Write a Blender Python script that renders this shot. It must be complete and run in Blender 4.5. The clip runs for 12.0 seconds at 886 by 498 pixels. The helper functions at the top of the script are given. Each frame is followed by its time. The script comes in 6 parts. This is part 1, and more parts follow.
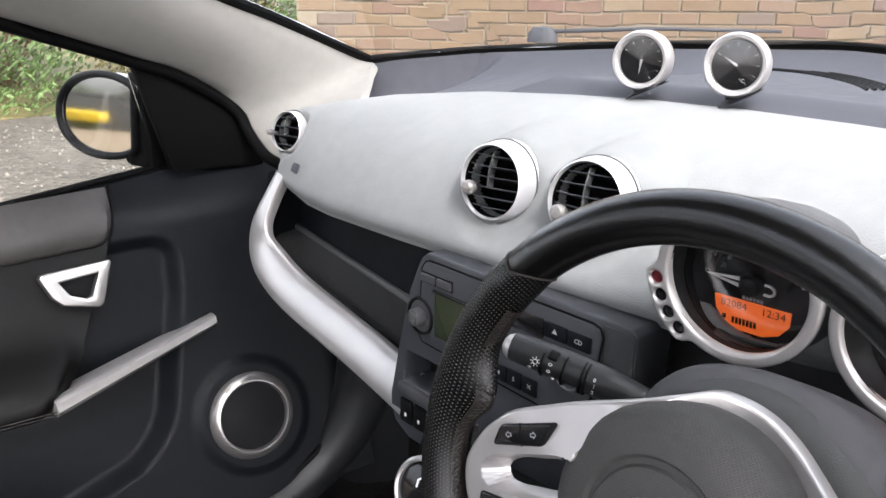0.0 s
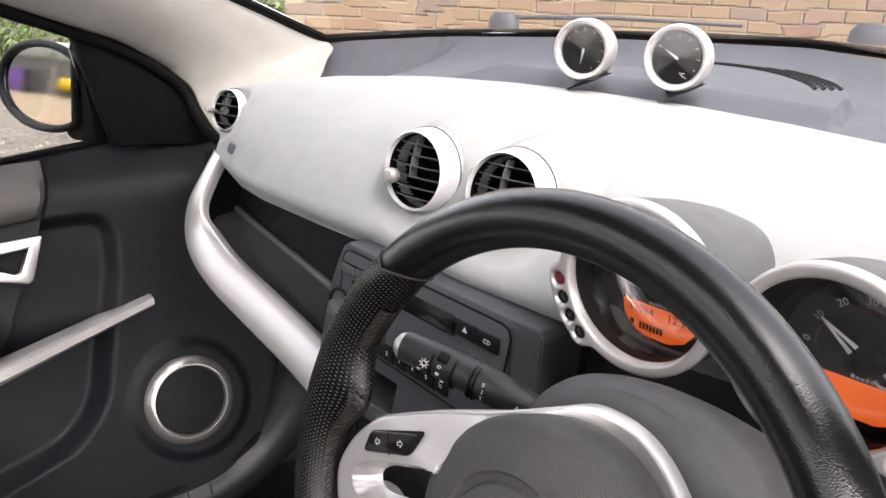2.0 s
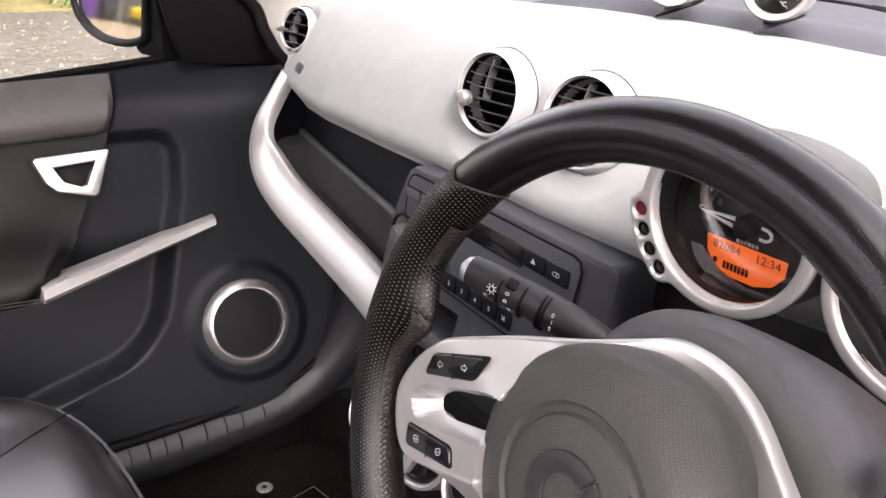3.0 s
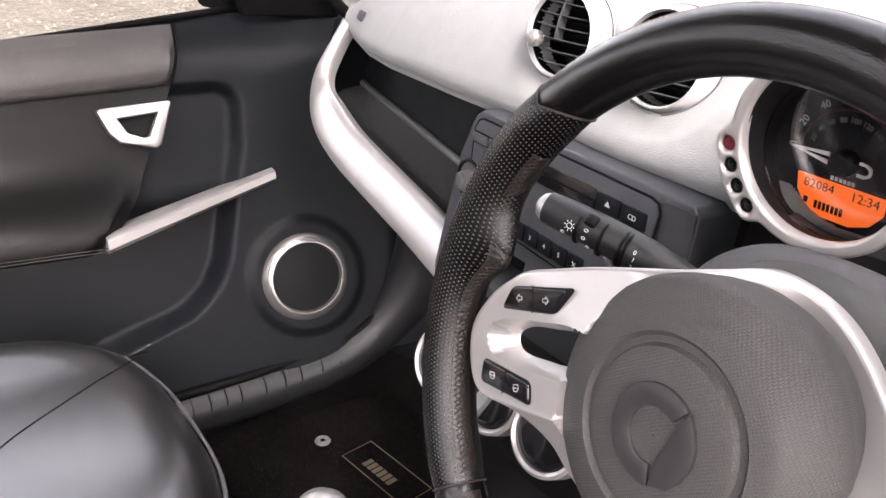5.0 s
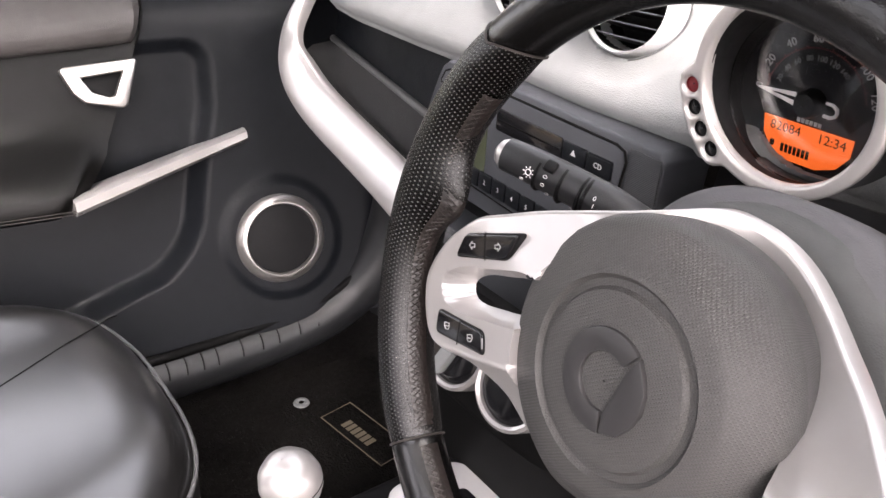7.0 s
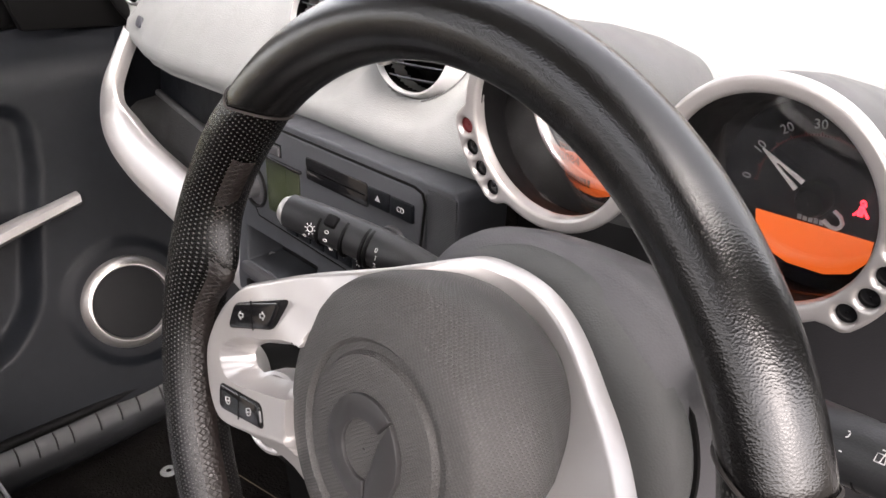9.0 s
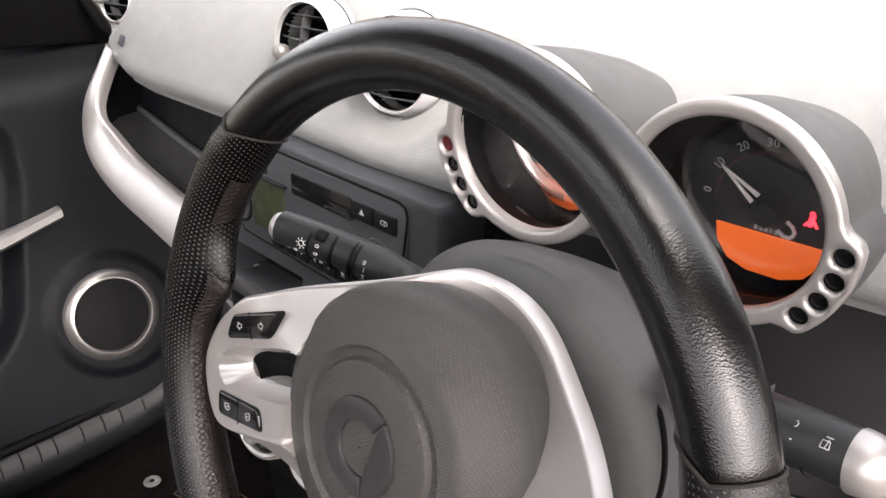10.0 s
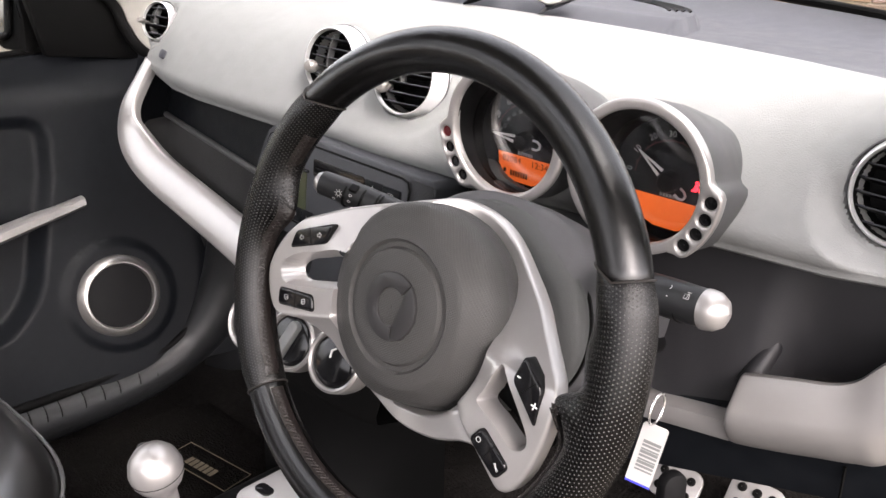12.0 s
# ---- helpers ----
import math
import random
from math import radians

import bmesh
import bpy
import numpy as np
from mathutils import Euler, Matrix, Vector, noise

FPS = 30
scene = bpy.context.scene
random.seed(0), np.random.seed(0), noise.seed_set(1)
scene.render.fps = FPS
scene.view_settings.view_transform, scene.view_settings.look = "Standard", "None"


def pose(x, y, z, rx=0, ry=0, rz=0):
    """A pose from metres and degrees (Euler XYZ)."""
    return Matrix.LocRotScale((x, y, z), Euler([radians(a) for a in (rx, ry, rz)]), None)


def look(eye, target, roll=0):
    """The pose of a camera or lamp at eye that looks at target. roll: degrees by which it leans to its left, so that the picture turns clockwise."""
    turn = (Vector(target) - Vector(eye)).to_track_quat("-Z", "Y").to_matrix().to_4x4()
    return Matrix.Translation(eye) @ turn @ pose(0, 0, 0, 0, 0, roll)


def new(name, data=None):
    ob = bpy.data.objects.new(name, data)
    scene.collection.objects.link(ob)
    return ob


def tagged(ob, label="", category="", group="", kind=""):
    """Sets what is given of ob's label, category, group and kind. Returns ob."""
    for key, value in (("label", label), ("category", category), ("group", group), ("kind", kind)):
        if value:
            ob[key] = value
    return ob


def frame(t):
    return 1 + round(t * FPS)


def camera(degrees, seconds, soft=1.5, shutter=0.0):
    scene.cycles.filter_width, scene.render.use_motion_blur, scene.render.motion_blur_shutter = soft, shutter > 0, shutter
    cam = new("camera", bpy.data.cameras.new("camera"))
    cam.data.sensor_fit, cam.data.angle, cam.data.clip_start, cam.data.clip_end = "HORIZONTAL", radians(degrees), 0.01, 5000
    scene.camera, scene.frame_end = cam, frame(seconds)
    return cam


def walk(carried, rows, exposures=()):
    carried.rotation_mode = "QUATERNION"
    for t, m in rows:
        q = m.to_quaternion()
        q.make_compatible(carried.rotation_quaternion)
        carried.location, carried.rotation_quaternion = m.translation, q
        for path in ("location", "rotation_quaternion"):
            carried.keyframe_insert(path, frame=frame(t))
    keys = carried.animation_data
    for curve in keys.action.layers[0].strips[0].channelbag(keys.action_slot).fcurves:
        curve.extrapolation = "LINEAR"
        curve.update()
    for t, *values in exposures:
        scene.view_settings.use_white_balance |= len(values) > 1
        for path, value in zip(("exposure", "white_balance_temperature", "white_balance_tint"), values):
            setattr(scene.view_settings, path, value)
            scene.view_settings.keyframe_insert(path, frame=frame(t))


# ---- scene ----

# x: to the car's right, y: towards its nose, z: up from the gravel outside. The driver sits on the right.
cam = camera(56.0, 12.0)
PATH = [
    (0.0, 0.5642, -0.3643, 1.2161, 72.21, 0.00, 46.64),
    (0.5, 0.5864, -0.3602, 1.2229, 71.74, -0.78, 43.88),
    (1.0, 0.6122, -0.3329, 1.2038, 70.61, -2.34, 45.34),
    (1.5, 0.6170, -0.3094, 1.2298, 70.45, -2.42, 47.67),
    (2.0, 0.5902, -0.2879, 1.2137, 71.14, -2.09, 46.87),
    (2.5, 0.5870, -0.2949, 1.1899, 69.29, -3.02, 48.59),
    (3.0, 0.5668, -0.2784, 1.1859, 67.20, -3.73, 51.70),
    (5.0, 0.5521, -0.2866, 1.1570, 64.98, -2.91, 54.99),
    (5.5, 0.5511, -0.2888, 1.1472, 64.25, -2.97, 55.36),
    (6.0, 0.5598, -0.2869, 1.1403, 63.40, -2.85, 55.17),
    (6.5, 0.5567, -0.2719, 1.1422, 62.84, -2.64, 54.71),
    (8.5, 0.5738, -0.2298, 1.1401, 63.39, -0.78, 49.09),
    (9.0, 0.5878, -0.1968, 1.1536, 64.70, -0.09, 45.47),
    (9.5, 0.5970, -0.1978, 1.1481, 65.19, -0.28, 43.23),
    (10.0, 0.6027, -0.2209, 1.1694, 65.23, -0.22, 43.50),
    (10.5, 0.5982, -0.2377, 1.1725, 64.86, -1.15, 44.29),
    (11.0, 0.6269, -0.2616, 1.1693, 66.39, -2.69, 43.21),
    (11.5, 0.6726, -0.3314, 1.1714, 68.36, -3.48, 41.35),
    (12.0, 0.7239, -0.4059, 1.1695, 69.24, -4.51, 41.51),
]
EXPOSURES = [(0.0, 2.77, 6300, 15), (0.5, 2.77, 6400, 16), (1.5, 2.94, 6600, 18), (2.5, 2.99, 6750, 19), (3.0, 3.15, 6800, 21), (5.5, 3.40, 6800, 22), (6.5, 3.48, 6800, 21), (8.5, 3.42, 6850, 20), (9.5, 3.02, 6900, 18), (11.0, 3.0, 6850, 18), (12.0, 2.99, 6800, 18)]
walk(cam, [(t, pose(*p)) for t, *p in PATH], EXPOSURES)

# ---- light ----
world = bpy.data.worlds.new("sky")
scene.world = world
world.use_nodes = True
wn, wl = world.node_tree.nodes, world.node_tree.links
sky = wn.new("ShaderNodeTexSky")
sky.sky_type, sky.sun_disc = "NISHITA", False
sky.sun_elevation, sky.sun_rotation, sky.air_density, sky.dust_density = radians(46), radians(116), 1.0, 4.0
cloud = wn.new("ShaderNodeHueSaturation")  # a thin overcast: the sky's colour mostly washed out
cloud.inputs["Saturation"].default_value = 0.25
wl.new(sky.outputs[0], cloud.inputs["Color"])
wl.new(cloud.outputs[0], wn["Background"].inputs[0])
wn["Background"].inputs[1].default_value = 0.15
sun = new("sun", bpy.data.lights.new("sun", "SUN"))
sun.data.energy, sun.data.angle, sun.data.color = 0.37, radians(40), (1.0, 0.97, 0.93)
sun.matrix_world = look((2.82, -1.13, 3.9), (0.1, 0.2, 0.9))


# ---- materials ----
def material(name, colour, rough=0.5, metal=0.0, build=None, spec=0.35):
    m = bpy.data.materials.new(name)
    m.use_nodes = True
    b = m.node_tree.nodes["Principled BSDF"]
    b.inputs["Base Color"].default_value = (*colour, 1)
    b.inputs["Roughness"].default_value, b.inputs["Metallic"].default_value = rough, metal
    b.inputs["Specular IOR Level"].default_value = spec
    if build:
        build(m.node_tree.nodes, m.node_tree.links, b)
    return m


def grain(scale=400.0, bump=0.2, depth=0.001, tint=0.12, big=6.0, dust=0.06, voronoi=False, rough_var=0.12, second=None):
    """Fine relief, a mottled tint at two scales and uneven gloss."""
    def build(n, l, b):
        colour, rough = b.inputs["Base Color"].default_value[:], b.inputs["Roughness"].default_value
        co = n.new("ShaderNodeTexCoord")
        fine = n.new("ShaderNodeTexVoronoi" if voronoi else "ShaderNodeTexNoise")
        fine.inputs["Scale"].default_value = scale
        l.new(co.outputs["Object"], fine.inputs["Vector"])
        wide = n.new("ShaderNodeTexNoise")
        wide.inputs["Scale"].default_value, wide.inputs["Detail"].default_value = big, 5
        l.new(co.outputs["Object"], wide.inputs["Vector"])
        mid = n.new("ShaderNodeTexNoise")
        mid.inputs["Scale"].default_value, mid.inputs["Detail"].default_value = big * 12, 3
        l.new(co.outputs["Object"], mid.inputs["Vector"])
        amount = n.new("ShaderNodeMath")
        amount.operation = "ADD"
        l.new(wide.outputs["Fac"], amount.inputs[0])
        l.new(mid.outputs["Fac"], amount.inputs[1])
        ramp = n.new("ShaderNodeMapRange")
        ramp.inputs[1].default_value, ramp.inputs[2].default_value = 0.6, 1.4
        l.new(amount.outputs[0], ramp.inputs[0])
        mix = n.new("ShaderNodeMix")
        mix.data_type = "RGBA"
        mix.inputs[6].default_value = (*[c * (1 - tint) for c in colour[:3]], 1)
        mix.inputs[7].default_value = (*[min(1, c * (1 + tint) + dust * 0.1) for c in (second or colour)[:3]], 1)
        l.new(ramp.outputs[0], mix.inputs[0])
        l.new(mix.outputs[2], b.inputs["Base Color"])
        r = n.new("ShaderNodeMapRange")
        r.inputs[3].default_value, r.inputs[4].default_value = max(0.05, rough - rough_var), min(1, rough + rough_var)
        l.new(mid.outputs["Fac"], r.inputs[0])
        l.new(r.outputs[0], b.inputs["Roughness"])
        bp = n.new("ShaderNodeBump")
        bp.inputs["Strength"].default_value, bp.inputs["Distance"].default_value = bump, depth
        l.new(fine.outputs["Distance" if voronoi else "Fac"], bp.inputs["Height"])
        l.new(bp.outputs[0], b.inputs["Normal"])
    return build


def dots(pitch_u, pitch_v, radius, hole, ridged=False):
    """Rows of small punched holes, or of small raised pips, laid by the UV map in metres."""
    def build(n, l, b):
        uv = n.new("ShaderNodeUVMap")
        sep = n.new("ShaderNodeSeparateXYZ")
        l.new(uv.outputs[0], sep.inputs[0])
        def math(op, a, c=None, d=None):
            m = n.new("ShaderNodeMath")
            m.operation = op
            for i, v in enumerate((a, c, d)):
                if v is None:
                    continue
                if isinstance(v, (int, float)):
                    m.inputs[i].default_value = v
                else:
                    l.new(v, m.inputs[i])
            return m.outputs[0]
        v = math("DIVIDE", sep.outputs[1], pitch_v)
        row = math("FLOOR", v)
        u = math("ADD", math("DIVIDE", sep.outputs[0], pitch_u), math("MULTIPLY", math("MODULO", row, 2.0), 0.5))
        fu = math("MULTIPLY", math("SUBTRACT", math("FRACT", u), 0.5), pitch_u)
        fv = math("MULTIPLY", math("SUBTRACT", math("FRACT", v), 0.5), pitch_v)
        dist = math("SQRT", math("ADD", math("MULTIPLY", fu, fu), math("MULTIPLY", fv, fv)))
        inside = math("SUBTRACT", 1.0, math("SMOOTH_MIN", math("DIVIDE", dist, radius), 1.0, 0.3))
        step = n.new("ShaderNodeMapRange")
        step.inputs[1].default_value, step.inputs[2].default_value = 0.0, 0.35
        l.new(inside, step.inputs[0])
        noise_t = n.new("ShaderNodeTexNoise")
        noise_t.inputs["Scale"].default_value = 350
        mix = n.new("ShaderNodeMix")
        mix.data_type = "RGBA"
        mix.inputs[6].default_value = b.inputs["Base Color"].default_value
        mix.inputs[7].default_value = (*hole, 1)
        l.new(step.outputs[0], mix.inputs[0])
        l.new(mix.outputs[2], b.inputs["Base Color"])
        h = math("ADD", math("MULTIPLY", step.outputs[0], 1.0 if ridged else -1.0), math("MULTIPLY", noise_t.outputs["Fac"], 0.4))
        bp = n.new("ShaderNodeBump")
        bp.inputs["Strength"].default_value, bp.inputs["Distance"].default_value = 0.5, 0.0006
        l.new(h, bp.inputs["Height"])
        l.new(bp.outputs[0], b.inputs["Normal"])
    return build


def ribs(scale, axis, bump=0.6):
    def build(n, l, b):
        co = n.new("ShaderNodeTexCoord")
        w = n.new("ShaderNodeTexWave")
        w.bands_direction = axis
        w.inputs["Scale"].default_value, w.inputs["Distortion"].default_value = scale, 0.0
        l.new(co.outputs["Object"], w.inputs["Vector"])
        bp = n.new("ShaderNodeBump")
        bp.inputs["Strength"].default_value, bp.inputs["Distance"].default_value = bump, 0.001
        l.new(w.outputs["Fac"], bp.inputs["Height"])
        l.new(bp.outputs[0], b.inputs["Normal"])
    return build


def glow(colour, strength):
    def build(n, l, b):
        b.inputs["Emission Color"].default_value = (*colour, 1)
        b.inputs["Emission Strength"].default_value = strength
    return build


def clear(n, l, b):
    b.inputs["Transmission Weight"].default_value = 1.0
    b.inputs["IOR"].default_value = 1.45


DASH = material("dash_skin", (0.180, 0.185, 0.184), 0.78, 0, grain(900, 0.45, 0.0006, 0.07, 4, 0.1, True), 0.15)
CHARCOAL = material("charcoal_plastic", (0.0026, 0.0032, 0.0043), 0.44, 0, grain(1100, 0.25, 0.0004, 0.12, 5, 0.02, True), 0.09)
SHELF = material("slate_dash_top", (0.046, 0.048, 0.056), 0.65, 0, grain(900, 0.3, 0.0005, 0.08, 4, 0.06, True), 0.15)
BLACK = material("black_plastic", (0.0022, 0.0022, 0.0025), 0.55, 0, grain(800, 0.2, 0.0004, 0.2, 9, 0.0), 0.12)
GLOSS = material("gloss_black", (0.004, 0.004, 0.0045), 0.12)
MIDGREY = material("grey_plastic", (0.11, 0.115, 0.115), 0.5, 0, grain(900, 0.25, 0.0004, 0.08, 5, 0.03, True))
CONSOLE = material("console_slate_plastic", (0.026, 0.028, 0.032), 0.5, 0, grain(1000, 0.25, 0.0004, 0.08, 5, 0.03, True), 0.3)
SILLSKIN = material("sill_plastic", (0.0066, 0.0070, 0.0078), 0.40, 0, grain(1000, 0.2, 0.0004, 0.1, 5, 0.02, True), 0.3)
KNEESKIN = material("knee_panel_plastic", (0.0125, 0.0122, 0.0138), 0.5, 0, grain(1000, 0.25, 0.0004, 0.1, 5, 0.02, True), 0.25)
STALKSKIN = material("stalk_black_plastic", (0.011, 0.0115, 0.0125), 0.42, 0, grain(1000, 0.15, 0.0003, 0.1, 5, 0.02, True), 0.3)
HOUSING = material("housing_grey_plastic", (0.050, 0.051, 0.052), 0.55, 0, grain(900, 0.25, 0.0004, 0.08, 5, 0.03, True), 0.25)
BACKCOVER = material("back_cover_plastic", (0.031, 0.0325, 0.0325), 0.6, 0, grain(900, 0.25, 0.0004, 0.1, 5, 0.03, True), 0.2)
COLUMN = material("column_grey_plastic", (0.038, 0.038, 0.041), 0.6, 0, grain(900, 0.25, 0.0004, 0.1, 5, 0.03, True), 0.2)
SILVER = material("silver_paint", (0.345, 0.333, 0.326), 0.33, 0.66, grain(1500, 0.05, 0.0002, 0.04, 5, 0.03, rough_var=0.03), 0.5)
DOORSILVER = material("satin_door_silver", (0.31, 0.298, 0.286), 0.30, 0.88, grain(1500, 0.05, 0.0002, 0.04, 5, 0.03, rough_var=0.03), 0.5)
# Vent knob silver, darkened so that the sun leaves it grey, not white.
KNOBGREY = material("darkened_silver_knob", (0.20, 0.19, 0.18), 0.36, 0.5, grain(900, 0.05, 0.0002, 0.1, 60, 0.03, rough_var=0.05), 0.5)
BRIGHT = material("bright_silver_ring", (0.60, 0.60, 0.605), 0.32, 0.6, grain(1500, 0.05, 0.0002, 0.03, 5, 0.03, rough_var=0.03), 0.5)
CHROME = material("polished_metal", (0.80, 0.79, 0.78), 0.25, 0.9, grain(300, 0.02, 0.0003, 0.04, 20, 0.02, rough_var=0.04))
LEATHER = material("black_grained_leather", (0.0013, 0.0012, 0.0012), 0.24, 0, grain(1300, 0.34, 0.00020, 0.2, 14, 0.0, True, 0.0), 0.5)
DOORSKIN = material("door_leather", (0.0013, 0.0012, 0.0011), 0.40, 0, grain(1100, 0.14, 0.0003, 0.1, 4, 0.0, True, 0.02), 0.12)
SEATSKIN = material("black_seat_leather", (0.0026, 0.0024, 0.0024), 0.26, 0, grain(1100, 0.12, 0.0003, 0.10, 4, 0.0, True, 0.0), 0.9)
SEATSKIN.node_tree.nodes["Principled BSDF"].inputs["Coat Weight"].default_value = 1.0
SEATSKIN.node_tree.nodes["Principled BSDF"].inputs["Coat Roughness"].default_value = 0.32
SEATSKIN.node_tree.nodes["Principled BSDF"].inputs["Coat IOR"].default_value = 1.7
PUNCHED = material("punched_leather", (0.0011, 0.0010, 0.0010), 0.27, 0, dots(0.0027, 0.0021, 0.00046, (0.040, 0.038, 0.036)), 0.30)
WORN = material("scuffed_leather", (0.0022, 0.0018, 0.0017), 0.40, 0, grain(420, 0.6, 0.0006, 0.4, 60, 0.0, True, 0.1, second=(0.010, 0.0075, 0.0068)), 0.3)
PAD = material("ribbed_hub_rubber", (0.045, 0.0443, 0.043), 0.5, 0, dots(0.0022, 0.0011, 0.0009, (0.032, 0.0312, 0.0302), True), 0.25)
EMBLEM = material("emblem_grey", (0.020, 0.0195, 0.020), 0.38, 0, grain(900, 0.1, 0.0003, 0.05, 6, 0.03), 0.25)
STITCH = material("worn_thread", (0.012, 0.0095, 0.0085), 0.6, 0, grain(900, 0.4, 0.0005, 0.4, 60, 0.02))
WHITE = material("white_print", (0.55, 0.55, 0.54), 0.5)
GREYPRINT = material("grey_print", (0.28, 0.28, 0.28), 0.5)
DIALRED = material("dark_red_print", (0.15, 0.02, 0.02), 0.5)
ORANGE = material("lit_orange_display", (0.40, 0.075, 0.012), 0.4, 0, glow((1.0, 0.17, 0.025), 0.075))
REDLAMP = material("lit_red_lamp", (0.8, 0.02, 0.03), 0.4, 0, glow((1.0, 0.02, 0.03), 0.8))
DULLRED = material("dull_red_lens", (0.10, 0.012, 0.015), 0.25)
LENS = material("dial_lens", (1, 1, 1), 0.03, 0, clear, 0.12)
GLASS = material("window_glass", (0.97, 1.0, 0.98), 0.0, 0, clear, 0.5)
MIRROR = material("mirror_silver", (0.50, 0.50, 0.49), 0.04, 1.0)
CLOTH = material("beige_pillar_cloth", (0.225, 0.217, 0.20), 0.9, 0, grain(700, 0.5, 0.0007, 0.06, 5, 0.05))
CARPET = material("black_carpet", (0.0050, 0.0045, 0.0042), 0.95, 0, grain(260, 1.0, 0.003, 0.5, 9, 0.02), 0.0)
SCREEN = material("dark_green_display", (0.02, 0.025, 0.013), 0.25)
BADGE = material("tarnished_badge", (0.12, 0.10, 0.07), 0.5, 0.3)
# Near-black: real rubber seals and studs, and shade painted into gaps and hollows.
RUBBER_AND_SHADE = material("black_rubber_and_shade", (0.002, 0.002, 0.002), 0.6, 0, None, 0.06)
PAPER = material("white_card_tag", (0.30, 0.295, 0.29), 0.6)
BLUE = material("blue_print", (0.03, 0.03, 0.35), 0.5)


# ---- mesh tools ----
def part(name, bm, mat, parent=None, label="", sharp=40):
    me = bpy.data.meshes.new(name)
    bm.normal_update()
    bm.to_mesh(me)
    bm.free()
    me.materials.append(mat)
    me.shade_smooth()
    me.set_sharp_from_angle(angle=radians(sharp))
    ob = new(name, me)
    if parent:
        ob.parent = parent
    if label:
        ob["label"] = label
    return ob


def thing(name, m, label, category, group="", kind=""):
    e = new(name)
    e.empty_display_size = 0.05
    e.matrix_world = m
    return tagged(e, label, category, group, kind)


def frame_at(origin, normal, up=(0, 0, 1), spin=0.0):
    z = Vector(normal).normalized()
    x = Vector(up).cross(z).normalized()
    y = z.cross(x)
    m = Matrix((x, y, z)).transposed().to_4x4()
    m.translation = origin
    return m @ Matrix.Rotation(radians(spin), 4, "Z")


def sheet(rows, bm=None, close_u=False, close_v=False, uv=None):
    bm = bm or bmesh.new()
    vs = [[bm.verts.new(p) for p in r] for r in rows]
    nu, nv = len(vs), len(vs[0])
    layer = bm.loops.layers.uv.verify() if uv else None
    for i in range(nu if close_u else nu - 1):
        for j in range(nv if close_v else nv - 1):
            f = bm.faces.new((vs[i][j], vs[(i + 1) % nu][j], vs[(i + 1) % nu][(j + 1) % nv], vs[i][(j + 1) % nv]))
            if uv:
                for loop, (a, c) in zip(f.loops, ((i, j), (i + 1, j), (i + 1, j + 1), (i, j + 1))):
                    loop[layer].uv = uv(a, c)
    return bm


def solid(rows, offset, bm=None):
    """A sheet given a thickness: a second skin at p + offset, closed round its rim."""
    bm = bm or bmesh.new()
    off = Vector(offset)
    top = [[bm.verts.new(Vector(p)) for p in r] for r in rows]
    low = [[bm.verts.new(Vector(p) + off) for p in r] for r in rows]
    nu, nv = len(top), len(top[0])
    for i in range(nu - 1):
        for j in range(nv - 1):
            bm.faces.new((top[i][j], top[i + 1][j], top[i + 1][j + 1], top[i][j + 1]))
            bm.faces.new((low[i][j], low[i][j + 1], low[i + 1][j + 1], low[i + 1][j]))
    for i in range(nu - 1):
        bm.faces.new((top[i][0], low[i][0], low[i + 1][0], top[i + 1][0]))
        bm.faces.new((top[i][-1], top[i + 1][-1], low[i + 1][-1], low[i][-1]))
    for j in range(nv - 1):
        bm.faces.new((top[0][j], top[0][j + 1], low[0][j + 1], low[0][j]))
        bm.faces.new((top[-1][j], low[-1][j], low[-1][j + 1], top[-1][j + 1]))
    bmesh.ops.recalc_face_normals(bm, faces=bm.faces)
    return bm


def lathe(profile, seg=48, bm=None, m=None, arc=(0, 360), squash=1.0):
    """Turns (radius, height) pairs about the local z axis."""
    m = m or Matrix()
    full = arc[1] - arc[0] >= 360
    angles = [radians(arc[0] + (arc[1] - arc[0]) * i / seg) for i in range(seg if full else seg + 1)]
    rows = [[m @ Vector((r * math.cos(a), r * math.sin(a) * squash, z)) for r, z in profile] for a in angles]
    bm = sheet(rows, bm, close_u=full)
    return bm


def tube(path, radius, seg=12, bm=None, closed=False, flat=1.0, cap=True, up=None):
    """A round or oval bar along a path; radius may be a number or one for each point."""
    bm = bm or bmesh.new()
    path = [Vector(p) for p in path]
    n = len(path)
    rad = radius if isinstance(radius, (list, tuple)) else [radius] * n
    rows, side = [], None
    for i, p in enumerate(path):
        d = (path[(i + 1) % n] - path[i - 1]) if closed else (path[min(i + 1, n - 1)] - path[max(i - 1, 0)])
        d.normalize()
        if up is not None:
            side = Vector(up).cross(d).normalized()
        elif side is None:
            side = d.orthogonal().normalized()
        else:
            side = (side - d * side.dot(d)).normalized()
        other = d.cross(side)
        rows.append([p + rad[i] * (side * math.cos(a) + other * flat * math.sin(a)) for a in [2 * math.pi * k / seg for k in range(seg)]])
    sheet(rows, bm, close_u=closed, close_v=True)
    if cap and not closed:
        bm.verts.ensure_lookup_table()
        for r in (rows[0], rows[-1]):
            bm.faces.new([bm.verts.new(p) for p in r])
        bmesh.ops.remove_doubles(bm, verts=bm.verts, dist=1e-6)
    bmesh.ops.recalc_face_normals(bm, faces=bm.faces)
    return bm


